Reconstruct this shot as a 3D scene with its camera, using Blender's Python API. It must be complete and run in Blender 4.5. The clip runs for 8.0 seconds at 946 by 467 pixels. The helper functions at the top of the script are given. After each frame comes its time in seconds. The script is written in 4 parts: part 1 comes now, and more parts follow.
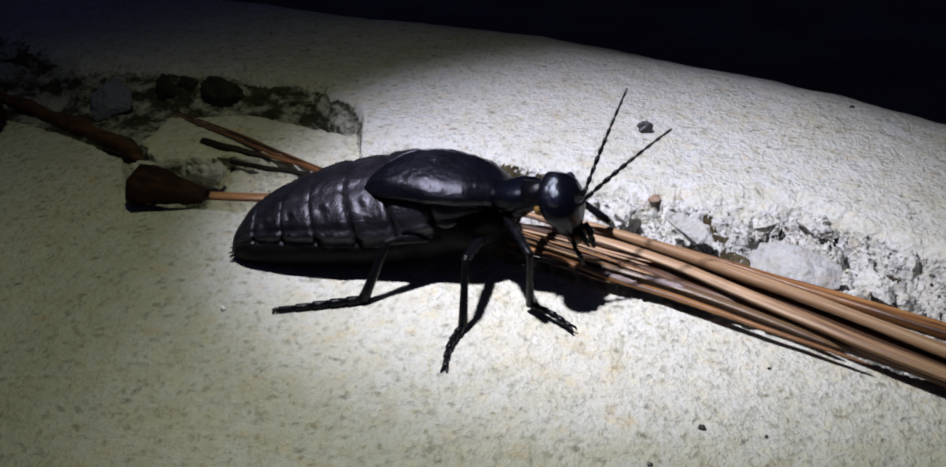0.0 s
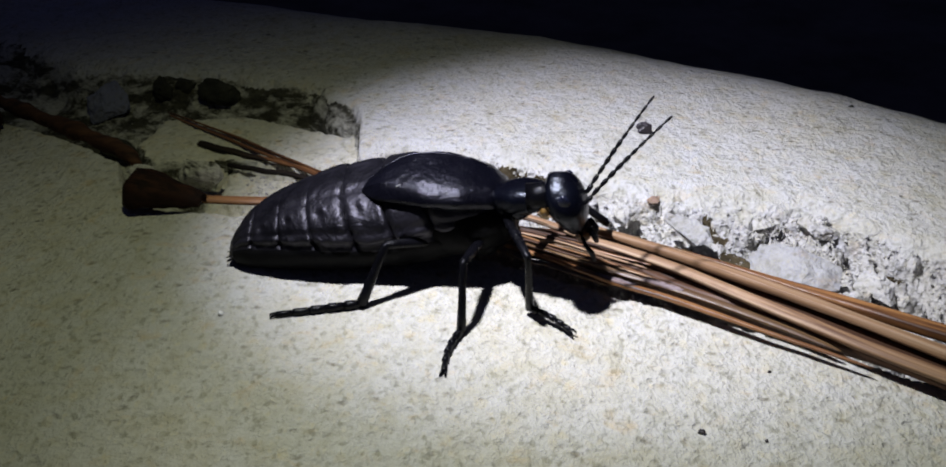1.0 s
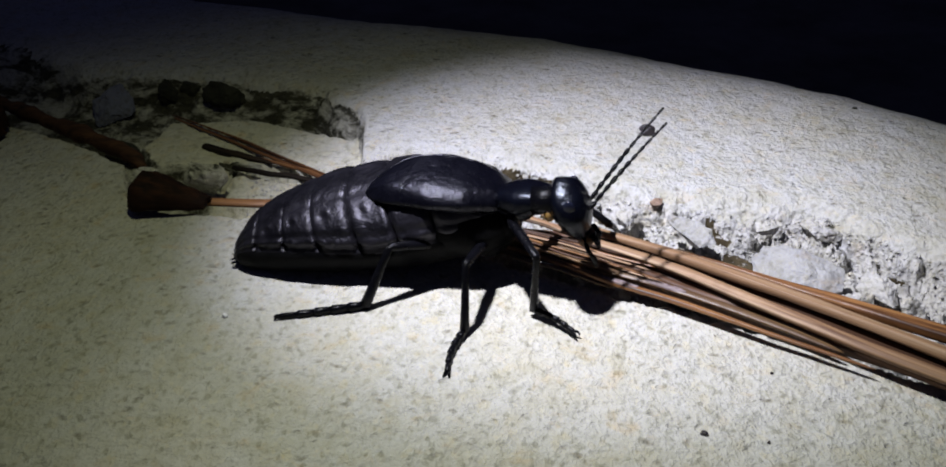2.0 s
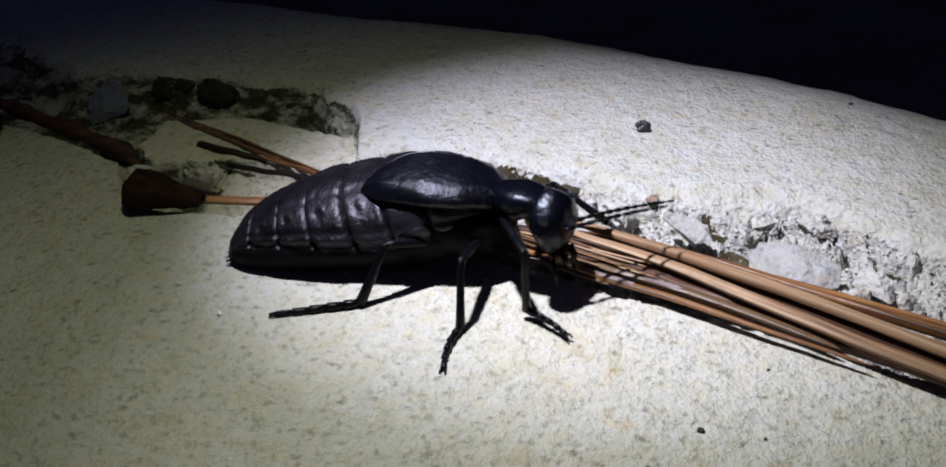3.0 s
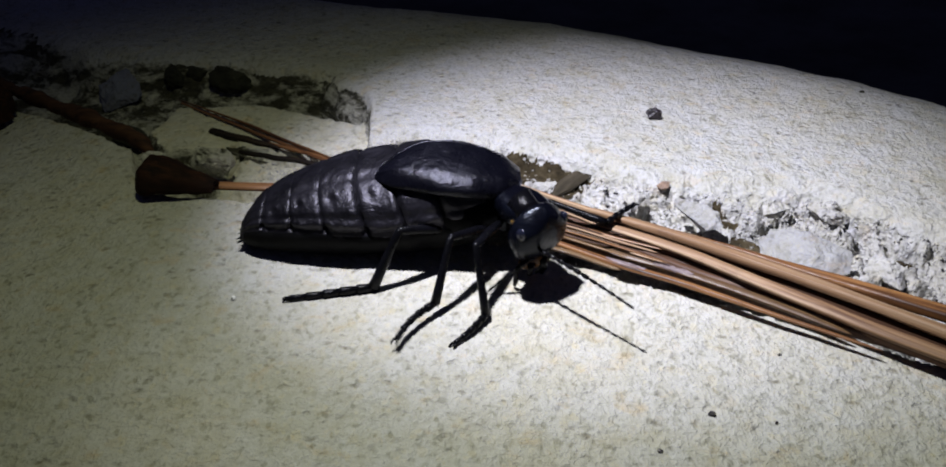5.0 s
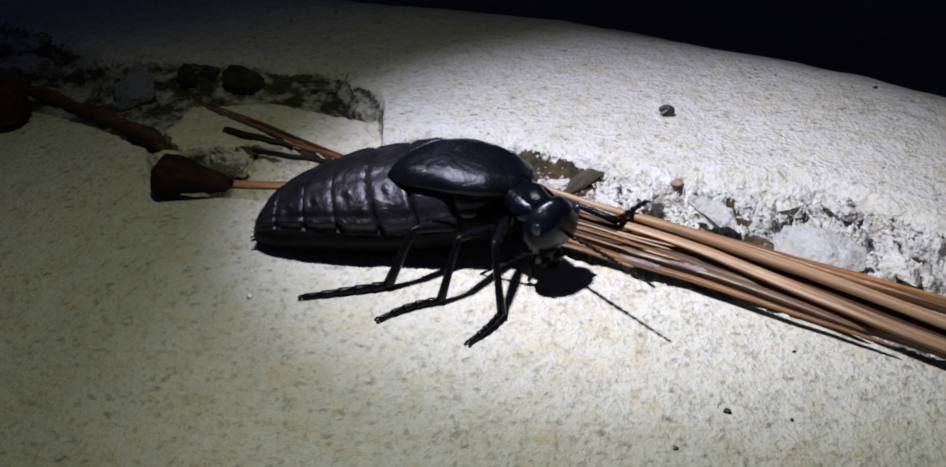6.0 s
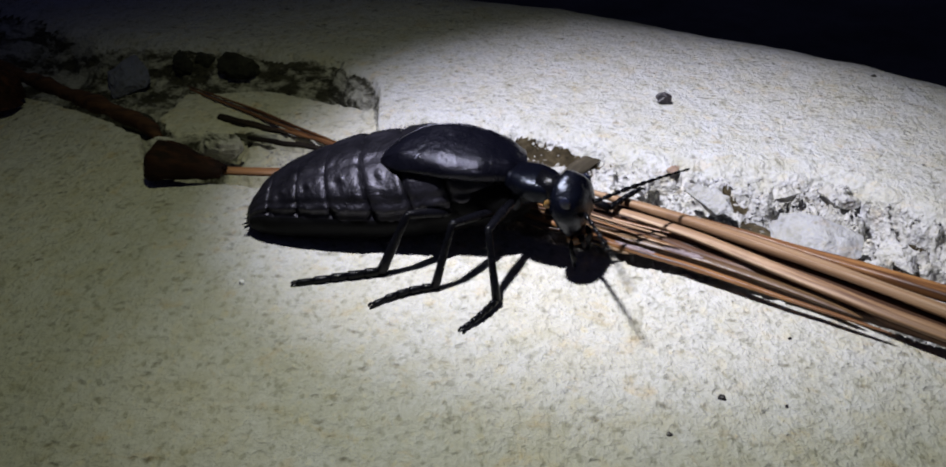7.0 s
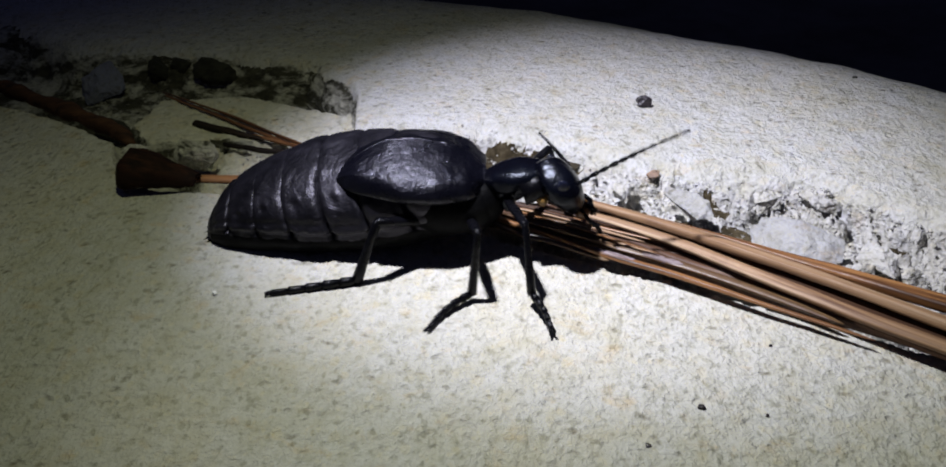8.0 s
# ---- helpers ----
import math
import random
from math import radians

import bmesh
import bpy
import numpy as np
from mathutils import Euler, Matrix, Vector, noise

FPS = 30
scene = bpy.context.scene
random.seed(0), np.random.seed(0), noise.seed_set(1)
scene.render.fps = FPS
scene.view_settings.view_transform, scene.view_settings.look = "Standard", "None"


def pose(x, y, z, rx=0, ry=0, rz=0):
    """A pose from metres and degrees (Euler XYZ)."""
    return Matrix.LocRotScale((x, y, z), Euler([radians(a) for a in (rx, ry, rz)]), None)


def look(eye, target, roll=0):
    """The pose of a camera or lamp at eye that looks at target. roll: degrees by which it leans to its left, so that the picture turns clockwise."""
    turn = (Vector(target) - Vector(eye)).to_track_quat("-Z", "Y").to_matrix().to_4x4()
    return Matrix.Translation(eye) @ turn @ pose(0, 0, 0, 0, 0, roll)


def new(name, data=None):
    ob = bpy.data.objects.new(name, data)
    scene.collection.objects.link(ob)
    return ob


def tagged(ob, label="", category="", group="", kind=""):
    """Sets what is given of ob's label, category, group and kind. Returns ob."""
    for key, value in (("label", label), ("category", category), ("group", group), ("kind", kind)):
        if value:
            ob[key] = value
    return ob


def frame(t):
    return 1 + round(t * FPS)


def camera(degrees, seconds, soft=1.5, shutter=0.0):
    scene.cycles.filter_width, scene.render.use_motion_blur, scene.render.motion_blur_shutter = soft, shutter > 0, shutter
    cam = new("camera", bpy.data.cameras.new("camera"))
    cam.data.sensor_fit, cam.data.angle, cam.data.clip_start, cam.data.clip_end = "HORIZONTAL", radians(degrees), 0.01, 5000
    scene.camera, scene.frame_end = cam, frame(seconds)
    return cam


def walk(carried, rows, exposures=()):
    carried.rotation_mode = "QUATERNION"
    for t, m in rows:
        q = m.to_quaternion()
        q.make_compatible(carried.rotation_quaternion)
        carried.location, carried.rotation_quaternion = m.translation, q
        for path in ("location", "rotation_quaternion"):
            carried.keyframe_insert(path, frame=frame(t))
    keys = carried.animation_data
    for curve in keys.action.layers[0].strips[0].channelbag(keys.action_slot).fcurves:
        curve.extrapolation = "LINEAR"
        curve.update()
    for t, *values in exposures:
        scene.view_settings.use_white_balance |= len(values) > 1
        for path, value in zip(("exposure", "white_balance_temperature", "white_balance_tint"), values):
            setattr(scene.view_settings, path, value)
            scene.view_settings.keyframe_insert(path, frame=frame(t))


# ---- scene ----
MM = 0.001
cam = camera(50, 8.0, soft=1.8, shutter=0.5)


def eye_pose(x, y, z, fx, fy, fz, rx, ry, rz):
    """Camera pose from its place in millimetres, its view direction and its right-hand direction."""
    f = Vector((fx, fy, fz)).normalized()
    r = Vector((rx, ry, rz))
    r = (r - f * r.dot(f)).normalized()
    u = r.cross(f)
    m = Matrix((r, u, -f)).transposed().to_4x4()
    m.translation = Vector((x, y, z)) * MM
    return m


PATH = [
    (0, 0.00, -79.89, 46.06, 0.00000, 0.86631, -0.49951, 1.00000, -0.00016, -0.00028),
    (0.5, 0.03, -79.48, 46.17, 0.00146, 0.86532, -0.50122, 1.00000, -0.00238, -0.00120),
    (1, 0.17, -79.30, 46.26, -0.00026, 0.86519, -0.50145, 0.99999, -0.00218, -0.00429),
    (1.5, 0.29, -79.74, 46.46, -0.00229, 0.86678, -0.49869, 0.99998, -0.00057, -0.00558),
    (1.7, 0.31, -79.68, 46.44, -0.00593, 0.86652, -0.49911, 0.99997, 0.00233, -0.00783),
    (2.8, 0.40, -79.37, 46.31, -0.00188, 0.86605, -0.49995, 0.99996, -0.00254, -0.00816),
    (3, 0.42, -79.32, 46.29, -0.00202, 0.86469, -0.50230, 0.99996, -0.00269, -0.00864),
    (3.2, 0.38, -79.42, 46.30, -0.00351, 0.86421, -0.50311, 0.99995, -0.00157, -0.00968),
    (3.5, 0.32, -79.57, 46.31, -0.00774, 0.86330, -0.50462, 0.99992, 0.00182, -0.01222),
    (3.8, 0.08, -79.82, 46.23, -0.00748, 0.86313, -0.50492, 0.99995, 0.00316, -0.00943),
    (4, -0.07, -79.99, 46.18, -0.00864, 0.86252, -0.50595, 0.99995, 0.00519, -0.00823),
    (4.5, 0.19, -79.85, 45.94, -0.00930, 0.86126, -0.50808, 0.99994, 0.00487, -0.01005),
    (4.7, 0.12, -79.87, 45.99, -0.00883, 0.86113, -0.50831, 0.99994, 0.00417, -0.01030),
    (5.8, -0.25, -80.03, 46.28, -0.01551, 0.85814, -0.51318, 0.99983, 0.00830, -0.01634),
    (6, -0.31, -80.06, 46.33, -0.01925, 0.85841, -0.51261, 0.99976, 0.01123, -0.01874),
    (6.5, -0.06, -80.15, 45.55, -0.02262, 0.85404, -0.51971, 0.99971, 0.01509, -0.01870),
    (7, 0.11, -79.92, 45.47, -0.01888, 0.85544, -0.51756, 0.99979, 0.01215, -0.01639),
    (7.2, 0.59, -79.41, 45.59, -0.00804, 0.85705, -0.51516, 0.99988, 0.00026, -0.01517),
    (7.4, 1.06, -78.90, 45.70, -0.00359, 0.86017, -0.51000, 0.99983, -0.00608, -0.01728),
    (7.5, 1.30, -78.64, 45.76, -0.00333, 0.85813, -0.51341, 0.99978, -0.00766, -0.01929),
    (7.6, 1.25, -78.62, 45.67, -0.00445, 0.85812, -0.51344, 0.99980, -0.00629, -0.01918),
    (7.7, 1.19, -78.60, 45.58, -0.00610, 0.85691, -0.51543, 0.99980, -0.00450, -0.01933),
    (7.8, 1.13, -78.58, 45.49, -0.00543, 0.85627, -0.51651, 0.99982, -0.00469, -0.01829),
    (8, 1.02, -78.54, 45.31, -0.00723, 0.85577, -0.51731, 0.99984, -0.00233, -0.01784),
]
walk(cam, [(row[0], eye_pose(*row[1:])) for row in PATH])

# ---- light: a hand torch held above the beetle, at night ----
world = bpy.data.worlds.new("night")
scene.world = world
world.use_nodes = True
bg = world.node_tree.nodes["Background"]
bg.inputs[0].default_value = (0.35, 0.4, 1.0, 1)
bg.inputs[1].default_value = 0.024


def torch(name, eye, target, watts, angle, blend, colour, radius):
    lamp = bpy.data.lights.new(name, "SPOT")
    lamp.energy, lamp.spot_size, lamp.spot_blend = watts, radians(angle), blend
    lamp.color, lamp.shadow_soft_size = colour, radius
    ob = new(name, lamp)
    ob.matrix_world = look(Vector(eye) * MM, Vector(target) * MM)
    return ob


# one torch: its narrow bright beam, the halo round it and the wide dim spill of its reflector
torch("torch_beam", (-14, -9, 85), (10.5, 5.5, 0), 0.475, 51, 0.84, (0.96, 0.96, 1.25), 0.0020)
torch("torch_halo", (-14, -9, 85), (22, -20, 0), 0.188, 72, 1.0, (0.97, 0.99, 0.94), 0.0020)
torch("torch_spill", (-14, -9, 85), (-2, -22, 0), 0.075, 116, 1.0, (0.95, 1.0, 0.62), 0.0020)
scene.view_settings.exposure = 0.0


# ---- materials ----
def material(name):
    m = bpy.data.materials.new(name)
    m.use_nodes = True
    nt = m.node_tree
    return m, nt, nt.nodes["Principled BSDF"]


def add(nt, kind, **values):
    n = nt.nodes.new(kind)
    for k, v in values.items():
        n.inputs[k.replace("_", " ")].default_value = v
    return n


def coords(nt):
    return nt.nodes.new("ShaderNodeTexCoord").outputs["Object"]


def noise_tex(nt, co, scale, detail=4.0, rough=0.6, distortion=0.0):
    n = add(nt, "ShaderNodeTexNoise", Scale=scale, Detail=detail, Roughness=rough, Distortion=distortion)
    nt.links.new(co, n.inputs["Vector"])
    return n.outputs["Fac"]


def stretch(nt, co, sx, sy, sz):
    n = nt.nodes.new("ShaderNodeMapping")
    n.inputs["Scale"].default_value = (sx, sy, sz)
    nt.links.new(co, n.inputs["Vector"])
    return n.outputs["Vector"]


def ramp(nt, fac, stops):
    n = nt.nodes.new("ShaderNodeValToRGB")
    e = n.color_ramp.elements
    while len(e) < len(stops):
        e.new(0.5)
    for el, (p, c) in zip(e, stops):
        el.position, el.color = p, (*c, 1)
    nt.links.new(fac, n.inputs["Fac"])
    return n.outputs["Color"]


def mix(nt, fac, a, b, kind="MIX"):
    n = nt.nodes.new("ShaderNodeMix")
    n.data_type, n.blend_type = "RGBA", kind
    for sock, v in ((n.inputs["Factor"], fac), (n.inputs["A"], a), (n.inputs["B"], b)):
        if hasattr(v, "node"):
            nt.links.new(v, sock)
        else:
            sock.default_value = v if not isinstance(v, tuple) else (*v, 1)
    return n.outputs["Result"]


def bump(nt, bsdf, height, strength, distance):
    n = nt.nodes.new("ShaderNodeBump")
    n.inputs["Strength"].default_value, n.inputs["Distance"].default_value = strength, distance
    nt.links.new(height, n.inputs["Height"])
    nt.links.new(n.outputs["Normal"], bsdf.inputs["Normal"])
    return n


def stone_material(name, pale, ochre, grey, pit=0.5, relief=0.6):
    m, nt, b = material(name)
    co = coords(nt)
    big = noise_tex(nt, co, 30, 4, 0.6)
    mid = noise_tex(nt, stretch(nt, co, 1.0, 0.85, 1.0), 240, 5, 0.66, 0.3)
    mottle = noise_tex(nt, stretch(nt, co, 1.0, 0.8, 1.0), 420, 4, 0.6)
    fine = noise_tex(nt, stretch(nt, co, 1.1, 0.75, 1.0), 2300, 3, 0.65)
    col = mix(nt, ramp(nt, big, [(0.42, (0, 0, 0)), (0.66, (1, 1, 1))]), pale, ochre)
    col = mix(nt, ramp(nt, mid, [(0.46, (0, 0, 0)), (0.74, (0.85, 0.85, 0.85))]), col, grey)
    warm = ramp(nt, mottle, [(0.30, (0.93, 0.90, 0.80)), (0.43, (0.98, 0.97, 0.93)), (0.55, (1.01, 1.01, 1.01)), (0.72, (1.04, 1.04, 1.06))])
    col = mix(nt, 1.0, col, warm, "MULTIPLY")
    stain = ramp(nt, noise_tex(nt, co, 420, 4, 0.65, 0.5), [(0.57, (0, 0, 0)), (0.72, (0.6, 0.6, 0.6))])
    col = mix(nt, stain, col, mix(nt, 1.0, col, (1.0, 0.82, 0.58), "MULTIPLY"))
    # single sand grains, some dark, some ochre
    for size, stops in ((2500.0, [(0.0, (0.68, 0.68, 0.63)), (0.14, (0.89, 0.89, 0.85)), (0.30, (0.99, 0.99, 0.98)), (0.80, (1.02, 1.02, 1.02)), (1.0, (1.06, 1.03, 0.93))]),
                        (1150.0, [(0.0, (0.93, 0.925, 0.88)), (0.12, (0.975, 0.97, 0.95)), (0.35, (1, 1, 1)), (0.8, (1, 1, 1)), (1.0, (1.04, 1.0, 0.90))])):
        cell = add(nt, "ShaderNodeTexVoronoi", Scale=size, Randomness=1.0)
        cell.feature = "SMOOTH_F1"
        cell.inputs["Smoothness"].default_value = 0.7
        nt.links.new(stretch(nt, co, 1.1, 0.75, 1.0), cell.inputs["Vector"])
        one = nt.nodes.new("ShaderNodeSeparateColor")
        nt.links.new(cell.outputs["Color"], one.inputs["Color"])
        col = mix(nt, 1.0, col, ramp(nt, one.outputs["Red"], stops), "MULTIPLY")
    grains = ramp(nt, fine, [(0.29, (0.84, 0.83, 0.80)), (0.42, (0.96, 0.955, 0.945)), (0.56, (1.0, 1.0, 0.99)), (0.72, (1.05, 1.05, 1.05))])
    col = mix(nt, 1.0, col, grains, "MULTIPLY")
    wander = nt.nodes.new("ShaderNodeVectorMath")
    wander.operation = "MULTIPLY_ADD"
    drift = add(nt, "ShaderNodeTexNoise", Scale=900.0, Detail=2.0)
    nt.links.new(co, drift.inputs["Vector"])
    nt.links.new(drift.outputs["Color"], wander.inputs[0])
    wander.inputs[1].default_value = (0.0011, 0.0011, 0.0011)
    nt.links.new(co, wander.inputs[2])
    vor = add(nt, "ShaderNodeTexVoronoi", Scale=760.0, Randomness=1.0)
    nt.links.new(stretch(nt, wander.outputs["Vector"], 0.8, 1.1, 1.0), vor.inputs["Vector"])
    pits = ramp(nt, vor.outputs["Distance"], [(0.06, (0.34, 0.31, 0.24)), (0.30, (1, 1, 1))])
    sparse = ramp(nt, noise_tex(nt, co, 300, 4, 0.7), [(0.46, (0, 0, 0)), (0.62, (pit, pit, pit))])
    col = mix(nt, sparse, col, mix(nt, 1.0, col, pits, "MULTIPLY"))
    nt.links.new(col, b.inputs["Base Color"])
    b.inputs["Roughness"].default_value = 0.9
    b.inputs["Specular IOR Level"].default_value = 0.25
    h = nt.nodes.new("ShaderNodeMath")
    h.operation = "MULTIPLY_ADD"
    h.inputs[1].default_value = 2.4
    nt.links.new(noise_tex(nt, co, 520, 4, 0.62), h.inputs[0])
    nt.links.new(fine, h.inputs[2])
    low = nt.nodes.new("ShaderNodeMath")
    low.operation = "MULTIPLY_ADD"
    low.inputs[1].default_value = 0.7
    nt.links.new(pits, low.inputs[0])
    nt.links.new(h.outputs[0], low.inputs[2])
    bump(nt, b, low.outputs[0], relief, 0.00038)
    return m


STONE = stone_material("sandstone", (0.49, 0.49, 0.482), (0.48, 0.465, 0.41), (0.445, 0.44, 0.40), 0.85, 0.9)
# a paler tone for the plateau and the ledge
PALE_STONE = stone_material("pale_stone", (0.60, 0.59, 0.53), (0.58, 0.555, 0.46), (0.50, 0.49, 0.42), 1.0)
RUBBLE = stone_material("broken_mortar", (0.53, 0.525, 0.52), (0.45, 0.435, 0.415), (0.40, 0.40, 0.415), 0.6, 1.0)
PALE_CHIP = stone_material("pale_chip", (0.36, 0.36, 0.365), (0.31, 0.31, 0.32), (0.26, 0.26, 0.275), 0.5)
BLUE_CHIP = stone_material("bluish_grey", (0.20, 0.21, 0.29), (0.17, 0.18, 0.25), (0.13, 0.135, 0.19), 0.3)
RED_CHIP = stone_material("red_chip", (0.33, 0.24, 0.19), (0.27, 0.17, 0.13), (0.36, 0.31, 0.28), 0.5)


def dark_stone_material():
    m, nt, b = material("dark_crumbs")
    co = coords(nt)
    c = ramp(nt, noise_tex(nt, co, 500, 5, 0.7), [(0.35, (0.012, 0.012, 0.008)), (0.60, (0.030, 0.030, 0.018)), (0.80, (0.065, 0.062, 0.042))])
    nt.links.new(c, b.inputs["Base Color"])
    b.inputs["Roughness"].default_value = 0.95
    bump(nt, b, noise_tex(nt, co, 1100, 5, 0.7), 0.9, 0.0003)
    return m


DARK_CRUMB = dark_stone_material()


# brown earth, made darker for the shade inside the joint's holes
def shaded_earth_material():
    m, nt, b = material("shaded_brown_earth")
    co = coords(nt)
    nt.links.new(ramp(nt, noise_tex(nt, co, 700, 5, 0.7), [(0.34, (0.018, 0.014, 0.008)), (0.55, (0.055, 0.043, 0.024)), (0.74, (0.12, 0.098, 0.06))]), b.inputs["Base Color"])
    b.inputs["Roughness"].default_value = 0.95
    b.inputs["Specular IOR Level"].default_value = 0.1
    bump(nt, b, noise_tex(nt, co, 1200, 5, 0.7), 0.9, 0.0003)
    return m


SHADED_EARTH = shaded_earth_material()


def dirty_rubble_material(name, tall, patch, clean=0.44):
    """Broken stone with dark earth and lichen caked on it in patches."""
    m, nt, b = material(name)
    co = stretch(nt, coords(nt), 1.0, 1.0, tall)
    stone = ramp(nt, noise_tex(nt, co, 1500, 4, 0.7), [(0.3, (0.17, 0.16, 0.135)), (0.45, (0.42, 0.41, 0.35)), (0.7, (0.56, 0.55, 0.48))])
    earth = ramp(nt, noise_tex(nt, co, 700, 4, 0.7), [(0.35, (0.015, 0.014, 0.009)), (0.65, (0.07, 0.066, 0.042))])
    where = ramp(nt, noise_tex(nt, co, patch, 6, 0.68, 0.4), [(clean, (1, 1, 1)), (clean + 0.12, (0, 0, 0))])
    nt.links.new(mix(nt, where, stone, earth), b.inputs["Base Color"])
    b.inputs["Roughness"].default_value = 0.95
    bump(nt, b, noise_tex(nt, co, 1300, 5, 0.7), 1.0, 0.0003)
    return m


DIRTY = dirty_rubble_material("dirty_broken_stone", 2.6, 210)
GREY_PEBBLE = dirty_rubble_material("porous_stone", 1.0, 420, 0.38)


def plant_material(name, light, mid, dark, along=45.0, across=3200.0, rough=0.5, grain=False, spec=0.5):
    m, nt, b = material(name)
    co = coords(nt)
    if grain:
        at = nt.nodes.new("ShaderNodeAttribute")
        at.attribute_name = "grain"
        co = at.outputs["Vector"]
    streak = noise_tex(nt, stretch(nt, co, along, across, across), 1.0, 4, 0.6)
    bands = noise_tex(nt, stretch(nt, co, along * 0.4, across * 0.3, across * 0.3), 1.0, 2, 0.5)
    patch = noise_tex(nt, stretch(nt, co, 0.5, 1.0, 1.0), 700, 4, 0.65)
    info = nt.nodes.new("ShaderNodeObjectInfo")
    col = ramp(nt, streak, [(0.34, dark), (0.45, mid), (0.60, light)])
    col = mix(nt, ramp(nt, bands, [(0.40, (0, 0, 0)), (0.62, (0.75, 0.75, 0.75))]), col, mid)
    col = mix(nt, ramp(nt, patch, [(0.52, (0, 0, 0)), (0.8, (0.5, 0.5, 0.5))]), col, dark)
    hue = nt.nodes.new("ShaderNodeHueSaturation")
    mr = nt.nodes.new("ShaderNodeMapRange")
    mr.inputs["To Min"].default_value, mr.inputs["To Max"].default_value = 0.6, 1.2
    nt.links.new(info.outputs["Random"], mr.inputs["Value"])
    nt.links.new(mr.outputs["Result"], hue.inputs["Value"])
    nt.links.new(col, hue.inputs["Color"])
    nt.links.new(hue.outputs["Color"], b.inputs["Base Color"])
    b.inputs["Roughness"].default_value = rough
    b.inputs["Specular IOR Level"].default_value = spec
    bump(nt, b, streak, 0.8, 0.00014)
    return m


NEEDLE = plant_material("dry_pine_needle", (0.18, 0.11, 0.05), (0.07, 0.036, 0.014), (0.020, 0.008, 0.004), 60, 2100, 0.42, True)
GREY_NEEDLE = plant_material("faded_pine_needle", (0.42, 0.30, 0.19), (0.215, 0.125, 0.065), (0.075, 0.033, 0.018), 60, 2100, 0.55, True, 0.35)
RUST_NEEDLE = plant_material("rusty_pine_needle", (0.30, 0.145, 0.052), (0.13, 0.054, 0.019), (0.024, 0.009, 0.005), 60, 2100, 0.45, True)
# reddish brown darkened: the shade in the bundle's gaps is put into this colour
GAP_NEEDLE = plant_material("gap_dark_pine_needle", (0.13, 0.058, 0.024), (0.055, 0.023, 0.010), (0.014, 0.006, 0.004), 38, 3600, 0.6, True)
# almost black, for two short needles at the ledge
DARK_NEEDLE = plant_material("near_black_needle", (0.035, 0.022, 0.014), (0.012, 0.008, 0.006), (0.006, 0.004, 0.004), 200, 3200, 0.7, True, 0.2)
TWIG = plant_material("twig_bark", (0.12, 0.055, 0.027), (0.055, 0.024, 0.013), (0.012, 0.007, 0.005), 160, 1500, 0.8, False, 0.2)
BARK = plant_material("bark_scale", (0.045, 0.017, 0.009), (0.016, 0.007, 0.0045), (0.005, 0.003, 0.0025), 300, 1500, 0.8, False, 0.12)


def quartz_material():
    m, nt, b = material("quartz")
    b.inputs["Base Color"].default_value = (0.8, 0.8, 0.8, 1)
    b.inputs["Roughness"].default_value = 0.08
    b.inputs["Specular IOR Level"].default_value = 0.9
    return m


QUARTZ = quartz_material()
CRUMB = plant_material("purplish_crumb", (0.055, 0.040, 0.047), (0.018, 0.014, 0.017), (0.005, 0.004, 0.005), 800, 900, 0.45)
SHEATH = plant_material("flaky_sheath", (0.21, 0.17, 0.175), (0.10, 0.07, 0.066), (0.035, 0.022, 0.02), 900, 1800, 0.7)
FLAKE = plant_material("brown_flake", (0.055, 0.044, 0.029), (0.034, 0.028, 0.018), (0.015, 0.012, 0.008), 300, 1500, 0.85, False, 0.2)


def chitin(name, base, rough, bump_scale, bump_strength, tint=(0.02, 0.02, 0.05), coat=0.0, distance=0.0001, spec=0.5, sheen=(1, 1, 1), swirl=0.5):
    m, nt, b = material(name)
    co = coords(nt)
    n1 = noise_tex(nt, co, bump_scale, 5, 0.66, swirl)
    n2 = noise_tex(nt, co, 350, 3, 0.6)
    nt.links.new(ramp(nt, n2, [(0.40, base), (0.64, tint)]), b.inputs["Base Color"])
    r = nt.nodes.new("ShaderNodeMapRange")
    r.inputs["To Min"].default_value, r.inputs["To Max"].default_value = rough * 0.55, rough * 1.45
    nt.links.new(n2, r.inputs["Value"])
    nt.links.new(r.outputs["Result"], b.inputs["Roughness"])
    b.inputs["Coat Weight"].default_value = coat
    b.inputs["Coat Roughness"].default_value = 0.18
    b.inputs["Specular IOR Level"].default_value = spec
    b.inputs["Specular Tint"].default_value = (*sheen, 1)
    bump(nt, b, n1, bump_strength, distance)
    return m


SHELL = chitin("black_shell", (0.0015, 0.0015, 0.003), 0.23, 620, 0.6, (0.002, 0.0025, 0.005), 0.0, 0.00025, 0.2, (0.80, 0.87, 1.0))
ELYTRON = chitin("leathery_wing_case", (0.0015, 0.0015, 0.003), 0.29, 1300, 0.8, (0.002, 0.002, 0.004), 0.0, 0.00018, 0.33, (0.84, 0.84, 1.0), 0.0)
SKIN = chitin("dull_abdomen_skin", (0.0025, 0.0024, 0.0032), 0.42, 420, 0.9, (0.007, 0.0065, 0.009), 0.0, 0.0003, 0.44, (0.88, 0.85, 1.0))
LEG = chitin("black_leg", (0.0018, 0.0018, 0.0024), 0.27, 1600, 0.8, (0.003, 0.003, 0.0045), spec=0.13)
EYE = chitin("compound_eye", (0.006, 0.006, 0.01), 0.2, 4000, 0.3, (0.01, 0.012, 0.025))
